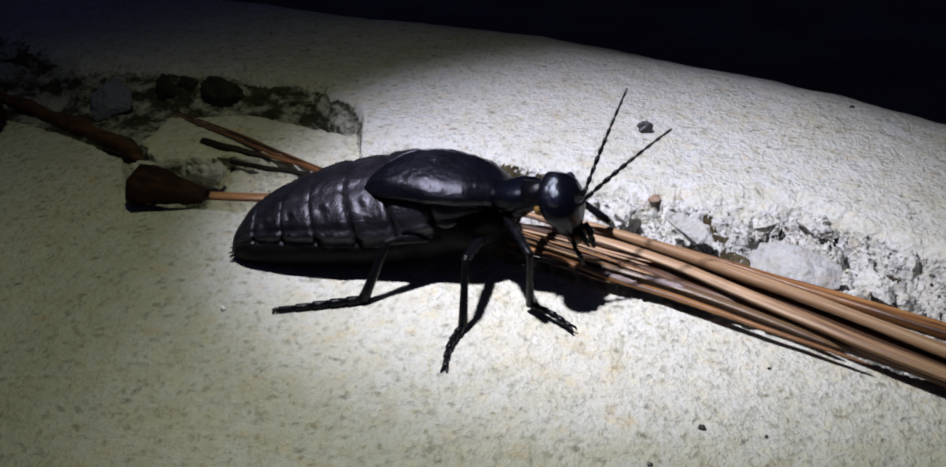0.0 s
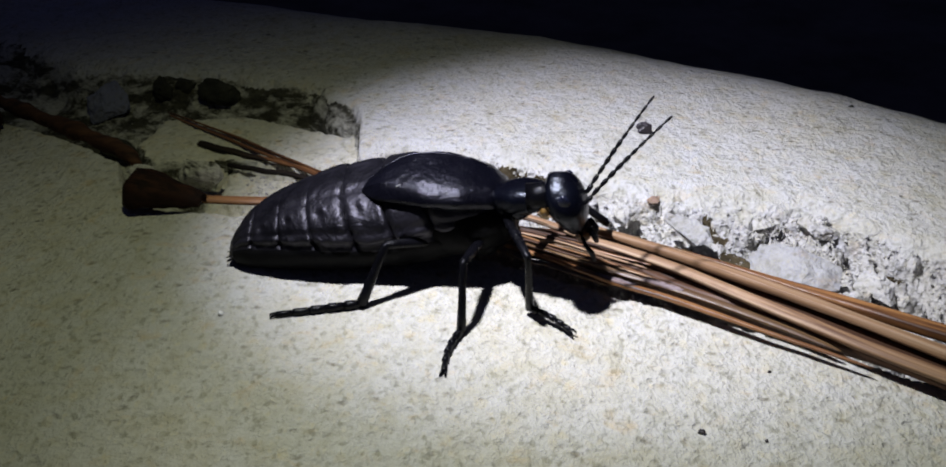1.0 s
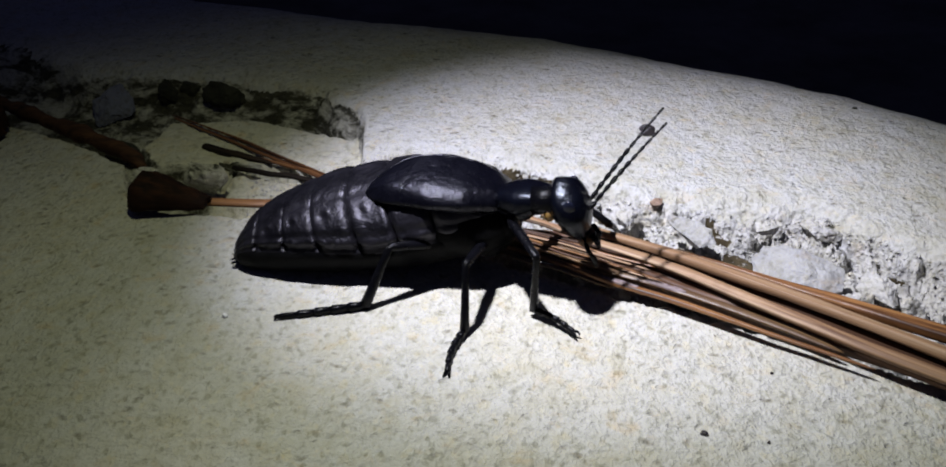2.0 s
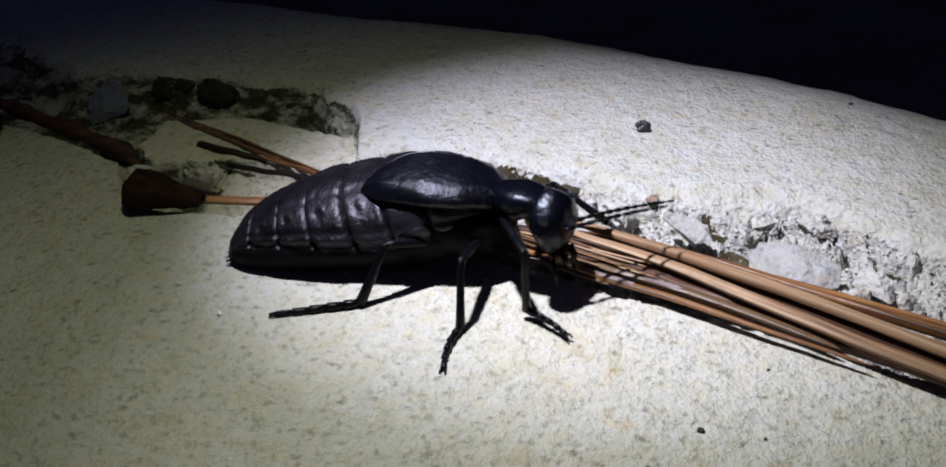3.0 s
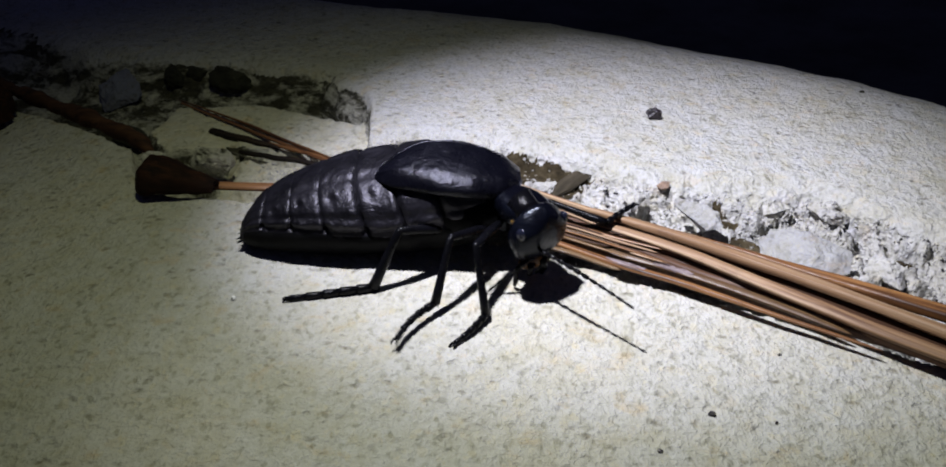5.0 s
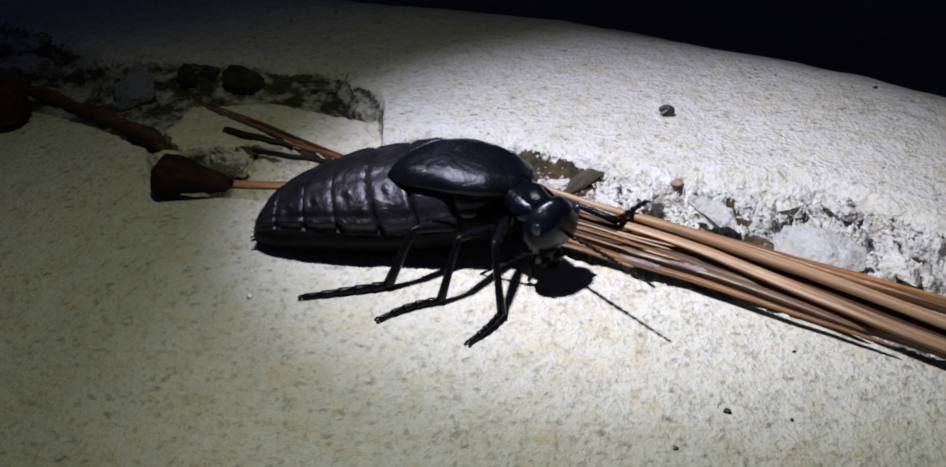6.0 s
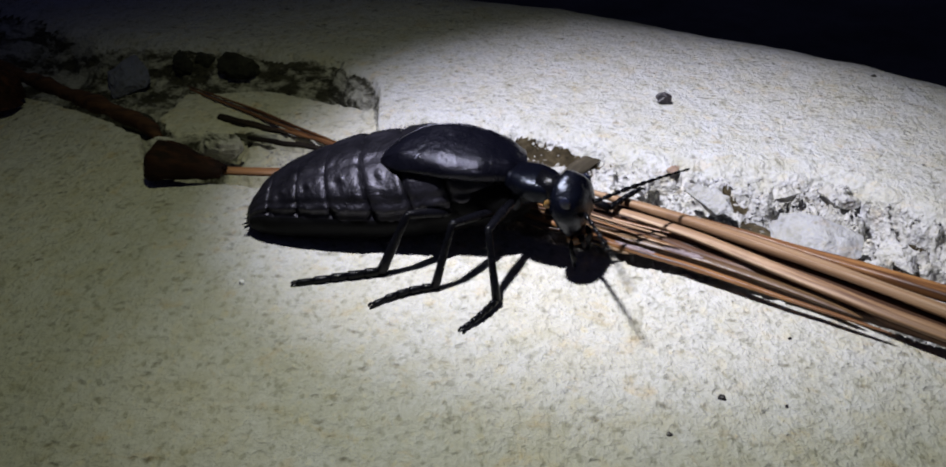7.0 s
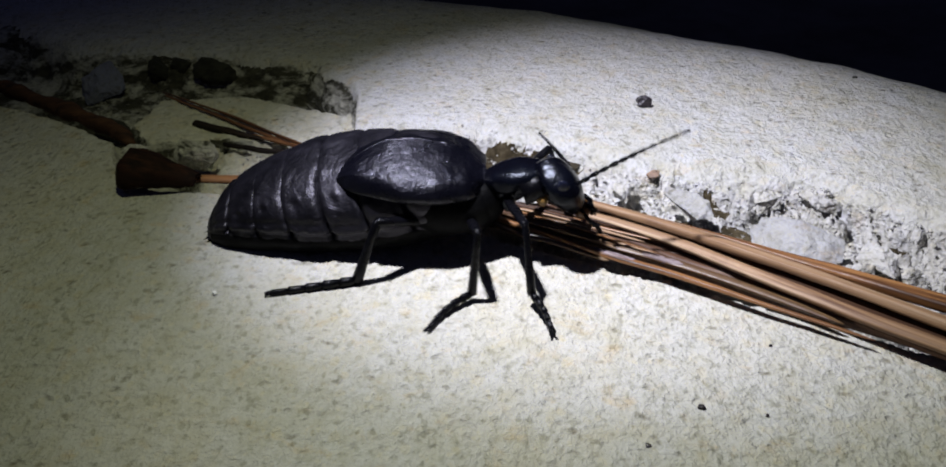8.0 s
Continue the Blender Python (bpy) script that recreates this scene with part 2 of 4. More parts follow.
AMBER = chitin("amber_membrane", (0.26, 0.155, 0.035), 0.45, 900, 0.4, (0.12, 0.06, 0.012))
BELLY = chitin("dull_black_belly", (0.0022, 0.0022, 0.0025), 0.5, 700, 0.6, (0.005, 0.005, 0.005), 0.0, 0.0002, 0.05)
MOUTH = chitin("brown_mouthpart", (0.11, 0.050, 0.014), 0.4, 900, 0.5, (0.03, 0.013, 0.005), spec=0.3)


def soil_material():
    m, nt, b = material("dark_soil")
    co = coords(nt)
    nt.links.new(ramp(nt, noise_tex(nt, co, 40, 5, 0.7), [(0.35, (0.07, 0.065, 0.06)), (0.7, (0.16, 0.15, 0.14))]), b.inputs["Base Color"])
    b.inputs["Roughness"].default_value = 0.95
    return m


SOIL = soil_material()


# ---- mesh helpers; all builders work in millimetres ----
def mesh_from(name, verts, faces, mat, smooth=True):
    me = bpy.data.meshes.new(name)
    me.from_pydata([tuple(c * MM for c in v) for v in verts], [], faces)
    if smooth:
        me.polygons.foreach_set("use_smooth", [True] * len(me.polygons))
    me.materials.append(mat)
    me.update()
    return me


def part(name, me, parent, label=""):
    ob = new(name, me)
    ob.parent = parent
    if label:
        tagged(ob, label)
    return ob


def tube(path, radii, sides=10, flat=1.0, up=(0, 0, 1), caps=True):
    """A swept tube: radii per point; flat squashes it along its second axis."""
    verts, faces = [], []
    n = len(path)
    pts = [Vector(p) for p in path]
    for i, p in enumerate(pts):
        d = (pts[min(i + 1, n - 1)] - pts[max(i - 1, 0)]).normalized()
        s = d.cross(Vector(up))
        if s.length < 1e-4:
            s = d.cross(Vector((1, 0, 0)))
        s.normalize()
        w = s.cross(d)
        for k in range(sides):
            a = 2 * math.pi * k / sides
            verts.append(p + (s * math.cos(a) + w * math.sin(a) * flat) * radii[i])
    for i in range(n - 1):
        for k in range(sides):
            a, b = i * sides + k, i * sides + (k + 1) % sides
            faces.append((a, b, b + sides, a + sides))
    if caps:
        faces.append(tuple(reversed(range(sides))))
        faces.append(tuple(range((n - 1) * sides, n * sides)))
    return verts, faces


def join(*pieces):
    verts, faces = [], []
    for v, f in pieces:
        o = len(verts)
        verts += list(v)
        faces += [tuple(i + o for i in q) for q in f]
    return verts, faces


def ball(centre, rx, ry, rz, rings=14, sides=20, turn=None, shape=None):
    verts, faces = [], []
    c = Vector(centre)
    for i in range(rings + 1):
        th = math.pi * i / rings
        for k in range(sides):
            a = 2 * math.pi * k / sides
            v = Vector((math.sin(th) * math.cos(a), math.sin(th) * math.sin(a), math.cos(th)))
            if shape:
                v = shape(v)
            v = Vector((v.x * rx, v.y * ry, v.z * rz))
            if turn:
                v = turn @ v
            verts.append(c + v)
    for i in range(rings):
        for k in range(sides):
            a, b = i * sides + k, i * sides + (k + 1) % sides
            faces.append((a, b, b + sides, a + sides))
    return verts, faces


def interp(x, table):
    """Smooth reading of a small table of (x, value)."""
    if x <= table[0][0]:
        return table[0][1]
    for (x0, v0), (x1, v1) in zip(table, table[1:]):
        if x <= x1:
            s = (x - x0) / (x1 - x0)
            return v0 + (v1 - v0) * s
    return table[-1][1]


# ---- the stone ----
BACK_EDGE = [(-90, 72), (-65, 54), (-50, 43.5), (-40, 41.5), (-29, 40.5), (-19.4, 36.5), (-13.9, 30.7), (-12.5, 26), (-11.9, 17.5), (-5.4, 17), (2.3, 15.4),
             (7.1, 12.8), (12.9, 9.6), (16.1, 7.2), (23.8, 4.8), (31.9, 4.6), (36.4, -0.4), (41.2, -4.5), (52, -14), (70, -32), (90, -52)]
FRONT_EDGE = [(-90, 46), (-54, 27.0), (-43.7, 21.2), (-36.6, 16), (-33.4, 6.6), (-25, 4.7), (-20.4, 4.6), (-10.2, 1.0), (3.5, -4.2), (11.3, -8.6), (19.9, -12.6),
              (27.9, -17.0), (34, -20.6), (50, -31), (70, -45), (90, -60)]
FAR_EDGE = [(-100, 97), (-60, 84), (-16.4, 67.2), (9.8, 58), (32.4, 44.7), (45.3, 36.4), (54.3, 28), (80, 2), (100, -22)]
PLATEAU = [(-37.6, 24.5), (-36.0, 31.6), (-26.3, 32.4), (-13.2, 25.8), (-12.6, 18.6), (-19.4, 19.2), (-26.2, 20.6), (-34.6, 20.0)]
LEDGE = [(-26.9, 19.4), (-18.0, 17.2), (-12.4, 15.0), (-12.4, 9.6), (-20.0, 11.6), (-25.6, 12.6)]
# brown earthy pockets in the joint, their shade also in the colour: middle, half sizes, turn, depth
POCKETS = [(2.4, 12.8, 3.6, 2.0, -0.2, -2.0), (6.2, 11.6, 2.6, 1.0, -0.1, -1.6), (8.9, 9.0, 3.8, 1.3, 0.9, -1.6), (24.1, -1.7, 2.9, 1.1, -1.15, -2.0), (22.6, 2.9, 2.0, 0.8, -1.0, -1.9), (15.6, 2.4, 1.2, 0.6, -0.6, -1.7), (19.2, 0.4, 1.9, 0.7, -0.6, -1.9),
           (36.6, -4.4, 1.4, 0.5, -0.5, -1.9)]
# open cracks between the broken pieces: width, depth and the line they take
CRACKS = [(1.05, 2.4, [(29.1, 5.9), (30.4, 5.7), (31.0, 4.6), (32.5, 6.7), (34.0, 8.5)]), (1.25, 2.4, [(34.7, 1.2), (35.0, -1.3), (35.1, -3.5), (34.3, -6.3)]),
          (0.9, 2.0, [(36.2, 1.7), (36.3, -1.1), (36.6, -2.8), (38.1, -3.7)]), (0.9, 1.8, [(26.3, 1.6), (27.7, 2.7), (29.3, 4.5)]),
          (0.7, 1.6, [(36.9, -8.6), (38.4, -8.2), (39.1, -8.9)]), (0.7, 1.5, [(32.1, 2.2), (33.1, 1.6), (34.5, 2.6)])]


def crack_line(pts, x, y):
    """How far a spot lies from a broken line."""
    best = 9.0
    for (x0, y0), (x1, y1) in zip(pts, pts[1:]):
        dx, dy = x1 - x0, y1 - y0
        s = max(0.0, min(1.0, ((x - x0) * dx + (y - y0) * dy) / (dx * dx + dy * dy)))
        best = min(best, math.hypot(x - x0 - s * dx, y - y0 - s * dy))
    return best



def inside(poly, x, y):
    """Signed distance to a polygon, negative inside."""
    best, odd = 1e9, False
    n = len(poly)
    for i in range(n):
        (x0, y0), (x1, y1) = poly[i], poly[(i + 1) % n]
        dx, dy = x1 - x0, y1 - y0
        s = max(0.0, min(1.0, ((x - x0) * dx + (y - y0) * dy) / (dx * dx + dy * dy)))
        best = min(best, math.hypot(x - x0 - s * dx, y - y0 - s * dy))
        if (y0 > y) != (y1 > y) and x < x0 + (y - y0) / (y1 - y0) * dx:
            odd = not odd
    return -best if odd else best


def fbm(x, y, z, octaves=4):
    return noise.fractal(Vector((x, y, z)), 0.9, 2.1, octaves)


def step(a, b, x):
    s = max(0.0, min(1.0, (x - a) / (b - a)))
    return s * s * (3 - 2 * s)


def rubble(x, y, size, seed):
    """Angular broken lumps: a height and how near the gap between two lumps is."""
    p = Vector((x / size, y / size, seed))
    d, pts = noise.voronoi(p)
    q = pts[0]
    h = noise.cell(q * 7.31 + Vector((seed, 0, 0)))
    tx, ty = noise.cell(q * 3.7 + Vector((5, seed, 1))) - 0.5, noise.cell(q * 5.1 + Vector((1, 9, seed))) - 0.5
    gap = d[1] - d[0]
    return (h - 0.5) + 1.3 * ((p.x - q.x) * tx + (p.y - q.y) * ty), gap


def stone_height(x, y):
    """Height of the stone's top in millimetres with its broken joint; how far into the joint; depth in from each edge."""
    top = 0.25 * fbm(x * 0.035, y * 0.035, 3.0, 3) + 0.05 * fbm(x * 0.35, y * 0.35, 9.0, 3)
    wob = 0.7 * fbm(x * 0.22, y * 0.22, 5.0, 4) + 0.35 * fbm(x * 0.8, y * 0.8, 15.0, 3)
    yb, yf = interp(x, BACK_EDGE) + 1.3 * wob, interp(x, FRONT_EDGE) + 0.7 * wob
    back, front = yb - y, y - yf
    d = min(back, front)
    soft = fbm(x * 0.35, y * 0.35, 61.0, 2)
    inner = min(interp(x, BACK_EDGE) - y, y - interp(x, FRONT_EDGE)) + 0.9 * soft
    z = top + 0.45 * step(1.0, -3.0, back) - 0.5 * step(-2.5, 0.3, back) * step(-5, 10, x)
    w = 0.0
    kind = 0
    if d > -1.2:
        left = step(-9.0, -13.0, x)
        slope = 0.3 + 1.7 * step(0, 6.5, back) + 0.4 * step(1.5, 6, front) + 1.9 * step(0.2, 1.2, front) * step(5.5, 4.0, front) * step(6, 12, x)
        deep = -(slope * (1 - left) + 4.0 * left)
        h1, g1 = rubble(x + wob, y, 2.7, 3.0)
        h2, g2 = rubble(x, y + wob, 0.95, 7.0)
        rough = 1.0 - 0.7 * left
        deep += rough * (1.0 * h1 + 0.26 * h2 - 0.35 * step(0.14, 0.0, g1) - 0.07 * step(0.14, 0.0, g2))
        h3, g3 = rubble(x + 0.3 * wob, y, 0.5, 5.0)
        deep += rough * (0.15 * h3 - 0.09 * step(0.2, 0.0, g3) + 0.55 * fbm(x * 0.5, y * 0.5, 12.0, 4) + 0.12 * fbm(x * 2.2, y * 2.2, 21.0, 3))
        p = inside(PLATEAU, x, y) + 0.5 * wob if x < -10 else 9.0
        if p < 1.2:
            flat = 1 - step(-0.3, 1.2, p)
            deep += (-2.2 + 0.18 * fbm(x * 0.3, y * 0.3, 2.0) + 0.06 * h2 - deep) * flat
        q = inside(LEDGE, x, y) + 0.6 * wob if x < -10 else 9.0
        if q < 1.0:
            deep += (-2.9 + 0.35 * fbm(x * 0.5, y * 0.5, 6.0) + 0.15 * h2 - deep) * (1 - step(-0.6, 1.0, q))
        hole = 9.0
        for cx, cy, rx, ry, turn, depth in POCKETS:
            if abs(x - cx) < 6 and abs(y - cy) < 6:
                c, sn = math.cos(turn), math.sin(turn)
                u, v = (x - cx) * c + (y - cy) * sn, (y - cy) * c - (x - cx) * sn
                q = math.hypot(u / rx, v / ry) + 0.4 * soft
                hole = min(hole, q)
                if q < 1.25:
                    deep += (depth + 0.12 * h2 - deep) * step(1.25, 0.85, q)
        if x > 24:
            for wide, depth, line in CRACKS:
                off = crack_line(line, x + 0.35 * soft, y + 0.25 * wob)
                if off < wide:
                    deep -= depth * step(0.62 * wide, 0.3 * wide, off)
        w = step(-0.5, (1.4 + 4.4 * left) if back < front else 0.9, d + (0.5 - 0.35 * left) * fbm(x * 0.9, y * 0.9, 31.0, 3))
        deep += left * 3.0 * w * (1 - w) * fbm(x * 0.45, y * 0.9, 17.0, 4)
        z += (deep - z) * w
        if inner > (0.9 if x < -11 else 0.1):
            kind = 1
            if p < 0.0 or (-27.5 < x < -11 and y < 20.0 + soft):
                kind = 5
            elif hole < 1.0:
                kind = 2
            elif x < -11.0:
                kind = 4
    far = interp(x, FAR_EDGE) + 2.6 + 1.2 * fbm(x * 0.08, y * 0.08, 40.0, 3) - y
    if far < 14:
        z -= 3.0 * (1 - max(far, 0.0) / 14) ** 2
    if far < 0:
        z -= min(40.0, 6 * far * far)
    return z, kind


def build_stone():
    def spread(lo, hi, a, b, fine, coarse):
        out, v = [], lo
        while v < hi:
            out.append(v)
            off = max(a - v, v - b, 0)
            v += min(coarse, fine + 0.05 * off)
        return out + [hi]

    xs = spread(-95, 95, -46, 42, 0.2, 2.5)
    ys = spread(-75, 100, -21, 44, 0.2, 2.0)
    verts, mats = [], []
    for y in ys:
        for x in xs:
            z, r = stone_height(x, y)
            verts.append((x, y, z))
            mats.append(r)
    nx = len(xs)
    faces = [(j * nx + i, j * nx + i + 1, (j + 1) * nx + i + 1, (j + 1) * nx + i) for j in range(len(ys) - 1) for i in range(nx - 1)]
    me = mesh_from("stone_slab", verts, faces, STONE)
    for extra in (RUBBLE, SHADED_EARTH, PALE_CHIP, DIRTY, PALE_STONE):
        me.materials.append(extra)
    me.polygons.foreach_set("material_index", [mats[f[0]] for f in faces])
    ob = new("pavement", me)
    return tagged(ob, "pale yellowish sandstone paving with a crumbling broken joint", "paving", kind="structure")


build_stone()
g = mesh_from("ground", [(-3e5, -3e5, -45), (3e5, -3e5, -45), (3e5, 3e5, -45), (-3e5, 3e5, -45)], [(0, 1, 2, 3)], SOIL, False)
tagged(new("ground", g), "dark bare soil around the stone at night", "ground", kind="structure")


def floor_z(x, y):
    return stone_height(x, y)[0]


# ---- pine needles and litter ----
def curve_point(pts, s):
    """A smooth curve through tuples of numbers, s from 0 to 1."""
    q = s * (len(pts) - 1)
    k = min(int(q), len(pts) - 2)
    u = q - k
    p0, p1, p2, p3 = pts[max(k - 1, 0)], pts[k], pts[k + 1], pts[min(k + 2, len(pts) - 1)]
    return [0.5 * (2 * b + (c - a) * u + (2 * a - 5 * b + 4 * c - d) * u * u + (3 * b - a - 3 * c + d) * u ** 3) for a, b, c, d in zip(p0, p1, p2, p3)]


def needle(pts, mat, label, seed=0, flat=0.55, waviness=0.03):
    """One dry pine needle through points (x, y, z, radius), a flat-topped strip with fine ridges along it."""
    n, sides = 48, 20
    path, radii = [], []
    for i in range(n + 1):
        x, y, z, r = curve_point(pts, i / n)
        w = waviness * math.sin(i * 0.35 + seed)
        path.append(Vector((x + 0.3 * w, y + w, z)))
        end = min(1.0, (n - i) / 3 + 0.3, i / 2 + 0.4)
        radii.append(1.18 * max(0.05, r) * end * (1 + 0.05 * fbm(i * 0.3, seed * 3.1, 1.0, 3)))
    origin = path[n // 2]
    d = path[-1] - path[0]
    yaw = math.atan2(d.y, d.x)
    rot = Matrix.Rotation(-yaw, 3, "Z")
    v, f = tube([rot @ (p - origin) for p in path], radii, sides, 1.0)
    rnd = random.Random(seed)
    ridge = [rnd.uniform(-0.03, 0.04) for _ in range(sides)]
    lean = rnd.uniform(-0.35, 0.35)
    grain = []
    for i in range(n + 1):
        c = rot @ (path[i] - origin)
        twist = lean + 0.25 * fbm(i * 0.06, seed * 1.7, 4.0, 2)
        for k in range(sides):
            a = 2 * math.pi * k / sides
            co, si = math.cos(a), math.sin(a)
            across = math.copysign(abs(co) ** 0.75, co) * (1 + ridge[k])
            above = math.copysign(abs(si) ** 0.5, si) * flat * (1 + 1.6 * ridge[k])
            off = (v[i * sides + k] - c).length
            y, z = -across * off, above * off
            v[i * sides + k] = c + Vector((0, y * math.cos(twist) - z * math.sin(twist), y * math.sin(twist) + z * math.cos(twist)))
            grain += [d.length * i / n * MM + seed * 0.1, y * MM, z * MM]
    me = mesh_from("pine_needle", v, f, mat)
    me.attributes.new("grain", "FLOAT_VECTOR", "POINT").data.foreach_set("vector", grain)
    ob = new("pine_needle", me)
    ob.matrix_world = Matrix.Translation(origin * MM) @ Matrix.Rotation(yaw, 4, "Z")
    return tagged(ob, label, "pine needle", "dry pine needles")


def sheath(ob, pts, label="grey flaky sheath round the needle base"):
    inv = ob.matrix_world.inverted()
    n = 20
    line = [curve_point(pts, i / n) for i in range(n + 1)]
    v, f = tube([inv @ (Vector(p[:3]) * MM) / MM for p in line], [p[3] for p in line], 12, 0.85)
    v = [p * 1.0 + Vector((0, 0.05, 0.05)) * fbm(p.x * 2.5, p.y * 4, p.z * 4, 4) for p in v]
    me = mesh_from("sheath", v, f, SHEATH)
    part("sheath", me, ob, label)


def needles():
    tan, rust = "dry tan-brown pine needle lying in the stone joint", "rusty brown pine needle in the bundle on the joint"
    gap_dark = "dark reddish-brown pine needle deep in the bundle, gap shade in its colour"
    needle([(2.6, 6.0, 0.9, 0.2), (5.6, 3.0, 1.2, 0.3), (9.27, -0.33, 1.5, 0.33), (10.59, -1.21, 1.5, 0.43), (14.07, -3.60, 1.5, 0.57), (17.31, -5.75, 1.5, 0.62), (22.07, -9.33, 1.5, 0.65), (25.9, -12.4, 1.5, 0.62), (30.1, -16.0, 1.5, 0.62), (35.35, -20.45, 1.5, 0.76), (43, -26.6, 1.5, 0.7)],
           GREY_NEEDLE, "thick faded tan pine needle on top of the bundle", 1)
    needle([(12.5, -0.9, 1.0, 0.08), (17.07, -4.05, 1.2, 0.10), (22.47, -7.92, 1.3, 0.26), (26.33, -10.7, 1.3, 0.42), (30.93, -13.92, 1.3, 0.66), (36.57, -17.63, 1.3, 0.73), (44, -22.4, 1.3, 0.7)], RUST_NEEDLE, "thick rusty orange pine needle at the bundle's edge", 4)
    needle([(4.0, 2.4, 1.2, 0.2), (8.38, -1.39, 1.4, 0.26), (10.16, -2.88, 1.4, 0.31), (12.94, -4.75, 1.4, 0.34), (17.0, -7.8, 1.4, 0.38), (20.62, -11.1, 1.4, 0.42), (25.07, -15.16, 1.4, 0.43), (29.19, -18.97, 1.4, 0.43), (34.43, -23.2, 1.4, 0.48), (42, -29.4, 1.4, 0.46)], GREY_NEEDLE, "long faded tan pine needle crossing the bundle", 7)
    needle([(1.0, -0.2, 0.8, 0.16), (4.62, -1.67, 0.9, 0.17), (7.75, -2.95, 0.9, 0.17), (10.82, -5.4, 0.9, 0.17), (14.16, -8.13, 0.9, 0.16), (17.33, -10.62, 0.9, 0.12)], GREY_NEEDLE, "thin pale pine needle in the bundle on the joint", 10)
    five = needle([(0.5, 0.2, 0.7, 0.2), (3.54, -1.93, 0.8, 0.24), (9.1, -5.64, 0.8, 0.27), (15.3, -9.28, 0.8, 0.31), (19.39, -11.98, 0.8, 0.29), (24.07, -15.5, 0.7, 0.26), (27.6, -18.3, 0.6, 0.14)], NEEDLE, tan, 13)
    sheath(five, [(14.2, -8.62, 0.8, 0.27), (15.0, -9.1, 0.82, 0.35), (16.2, -9.86, 0.82, 0.34), (17.2, -10.5, 0.8, 0.27)])
    six = needle([(-0.6, 0.3, 0.5, 0.25), (2.47, -2.01, 0.6, 0.27), (5.52, -4.1, 0.6, 0.32), (11.11, -8.12, 0.6, 0.35), (15.65, -10.87, 0.6, 0.34), (19.12, -13.31, 0.6, 0.31), (22.34, -15.5, 0.55, 0.25), (26.0, -17.9, 0.5, 0.2), (29.3, -20.3, 0.5, 0.1)], RUST_NEEDLE, rust, 16)
    sheath(six, [(10.4, -7.62, 0.6, 0.32), (11.3, -8.24, 0.62, 0.39), (12.4, -8.92, 0.62, 0.38), (13.4, -9.5, 0.6, 0.32)])
    needle([(-0.5, -0.4, 0.9, 0.15), (2.26, -1.41, 1.0, 0.17), (4.59, -2.27, 1.0, 0.17), (7.96, -3.53, 1.0, 0.17), (10.69, -5.17, 1.0, 0.13)], NEEDLE, tan, 19)
    needle([(3.6, 1.9, 1.2, 0.2), (6.32, 0.03, 1.3, 0.2), (8.12, -1.29, 1.3, 0.2), (10.61, -3.21, 1.3, 0.18)], NEEDLE, tan, 22)
    needle([(0.8, -0.3, 1.1, 0.14), (3.55, -1.33, 1.2, 0.17), (6.46, -2.19, 1.2, 0.19), (9.24, -3.87, 1.2, 0.16)], GREY_NEEDLE, "thin pale pine needle in the bundle on the joint", 25)
    needle([(-1.0, -0.8, 0.4, 0.17), (1.66, -2.47, 0.5, 0.19), (4.49, -4.74, 0.5, 0.21), (7.51, -6.33, 0.5, 0.21), (11.5, -8.9, 0.4, 0.2)], NEEDLE, tan, 28)
    rnd = random.Random(77)
    for k, (mat, text) in enumerate([(NEEDLE, tan), (GAP_NEEDLE, gap_dark), (RUST_NEEDLE, rust), (GAP_NEEDLE, gap_dark), (GREY_NEEDLE, "thin pale pine needle in the bundle on the joint"), (GAP_NEEDLE, gap_dark),
                                     (RUST_NEEDLE, rust), (GAP_NEEDLE, gap_dark)]):
        o = -2.2 + 0.62 * k
        r = 0.10 + 0.05 * rnd.random()
        end = rnd.uniform(0.34, 0.62)
        line = [(1.5, -0.6 + 0.45 * o), (6.5, -2.9 + 0.62 * o), (12.0, -6.2 + 0.85 * o), (18.0, -10.3 + 0.8 * o), (26.0, -16.3 + 0.55 * o)]
        line = [(1.5 + (x - 1.5) * end, y0 + rnd.uniform(-0.25, 0.25)) for x, y0 in [(x, interp(1.5 + (x - 1.5) * end, line)) for x, y in line]]
        needle([(x, y, 1.15 + 0.12 * (k % 3), r * (0.6 if i in (0, 4) else 1.0)) for i, (x, y) in enumerate(line)], mat, text, 80 + 3 * k)
    # three that fill the hollow between the thick ones, coloured as dark as its shade
    needle([(9.0, -2.4, 0.4, 0.3), (17.0, -6.9, 0.5, 0.5), (25.0, -13.1, 0.5, 0.6), (31.5, -18.5, 0.5, 0.6), (42.0, -27.2, 0.5, 0.5)], GAP_NEEDLE, gap_dark, 61)
    needle([(10.0, -3.9, 0.1, 0.3), (17.0, -7.5, 0.2, 0.45), (25.0, -14.1, 0.2, 0.5), (31.5, -19.7, 0.2, 0.5), (42.0, -28.4, 0.2, 0.4)], GAP_NEEDLE, gap_dark, 64)
    needle([(11.0, -2.2, 0.4, 0.3), (17.6, -5.9, 0.5, 0.5), (23.4, -10.1, 0.55, 0.6), (28.4, -14.2, 0.55, 0.6), (34.0, -18.9, 0.55, 0.6), (42.5, -25.8, 0.55, 0.5)], GAP_NEEDLE, gap_dark, 67)
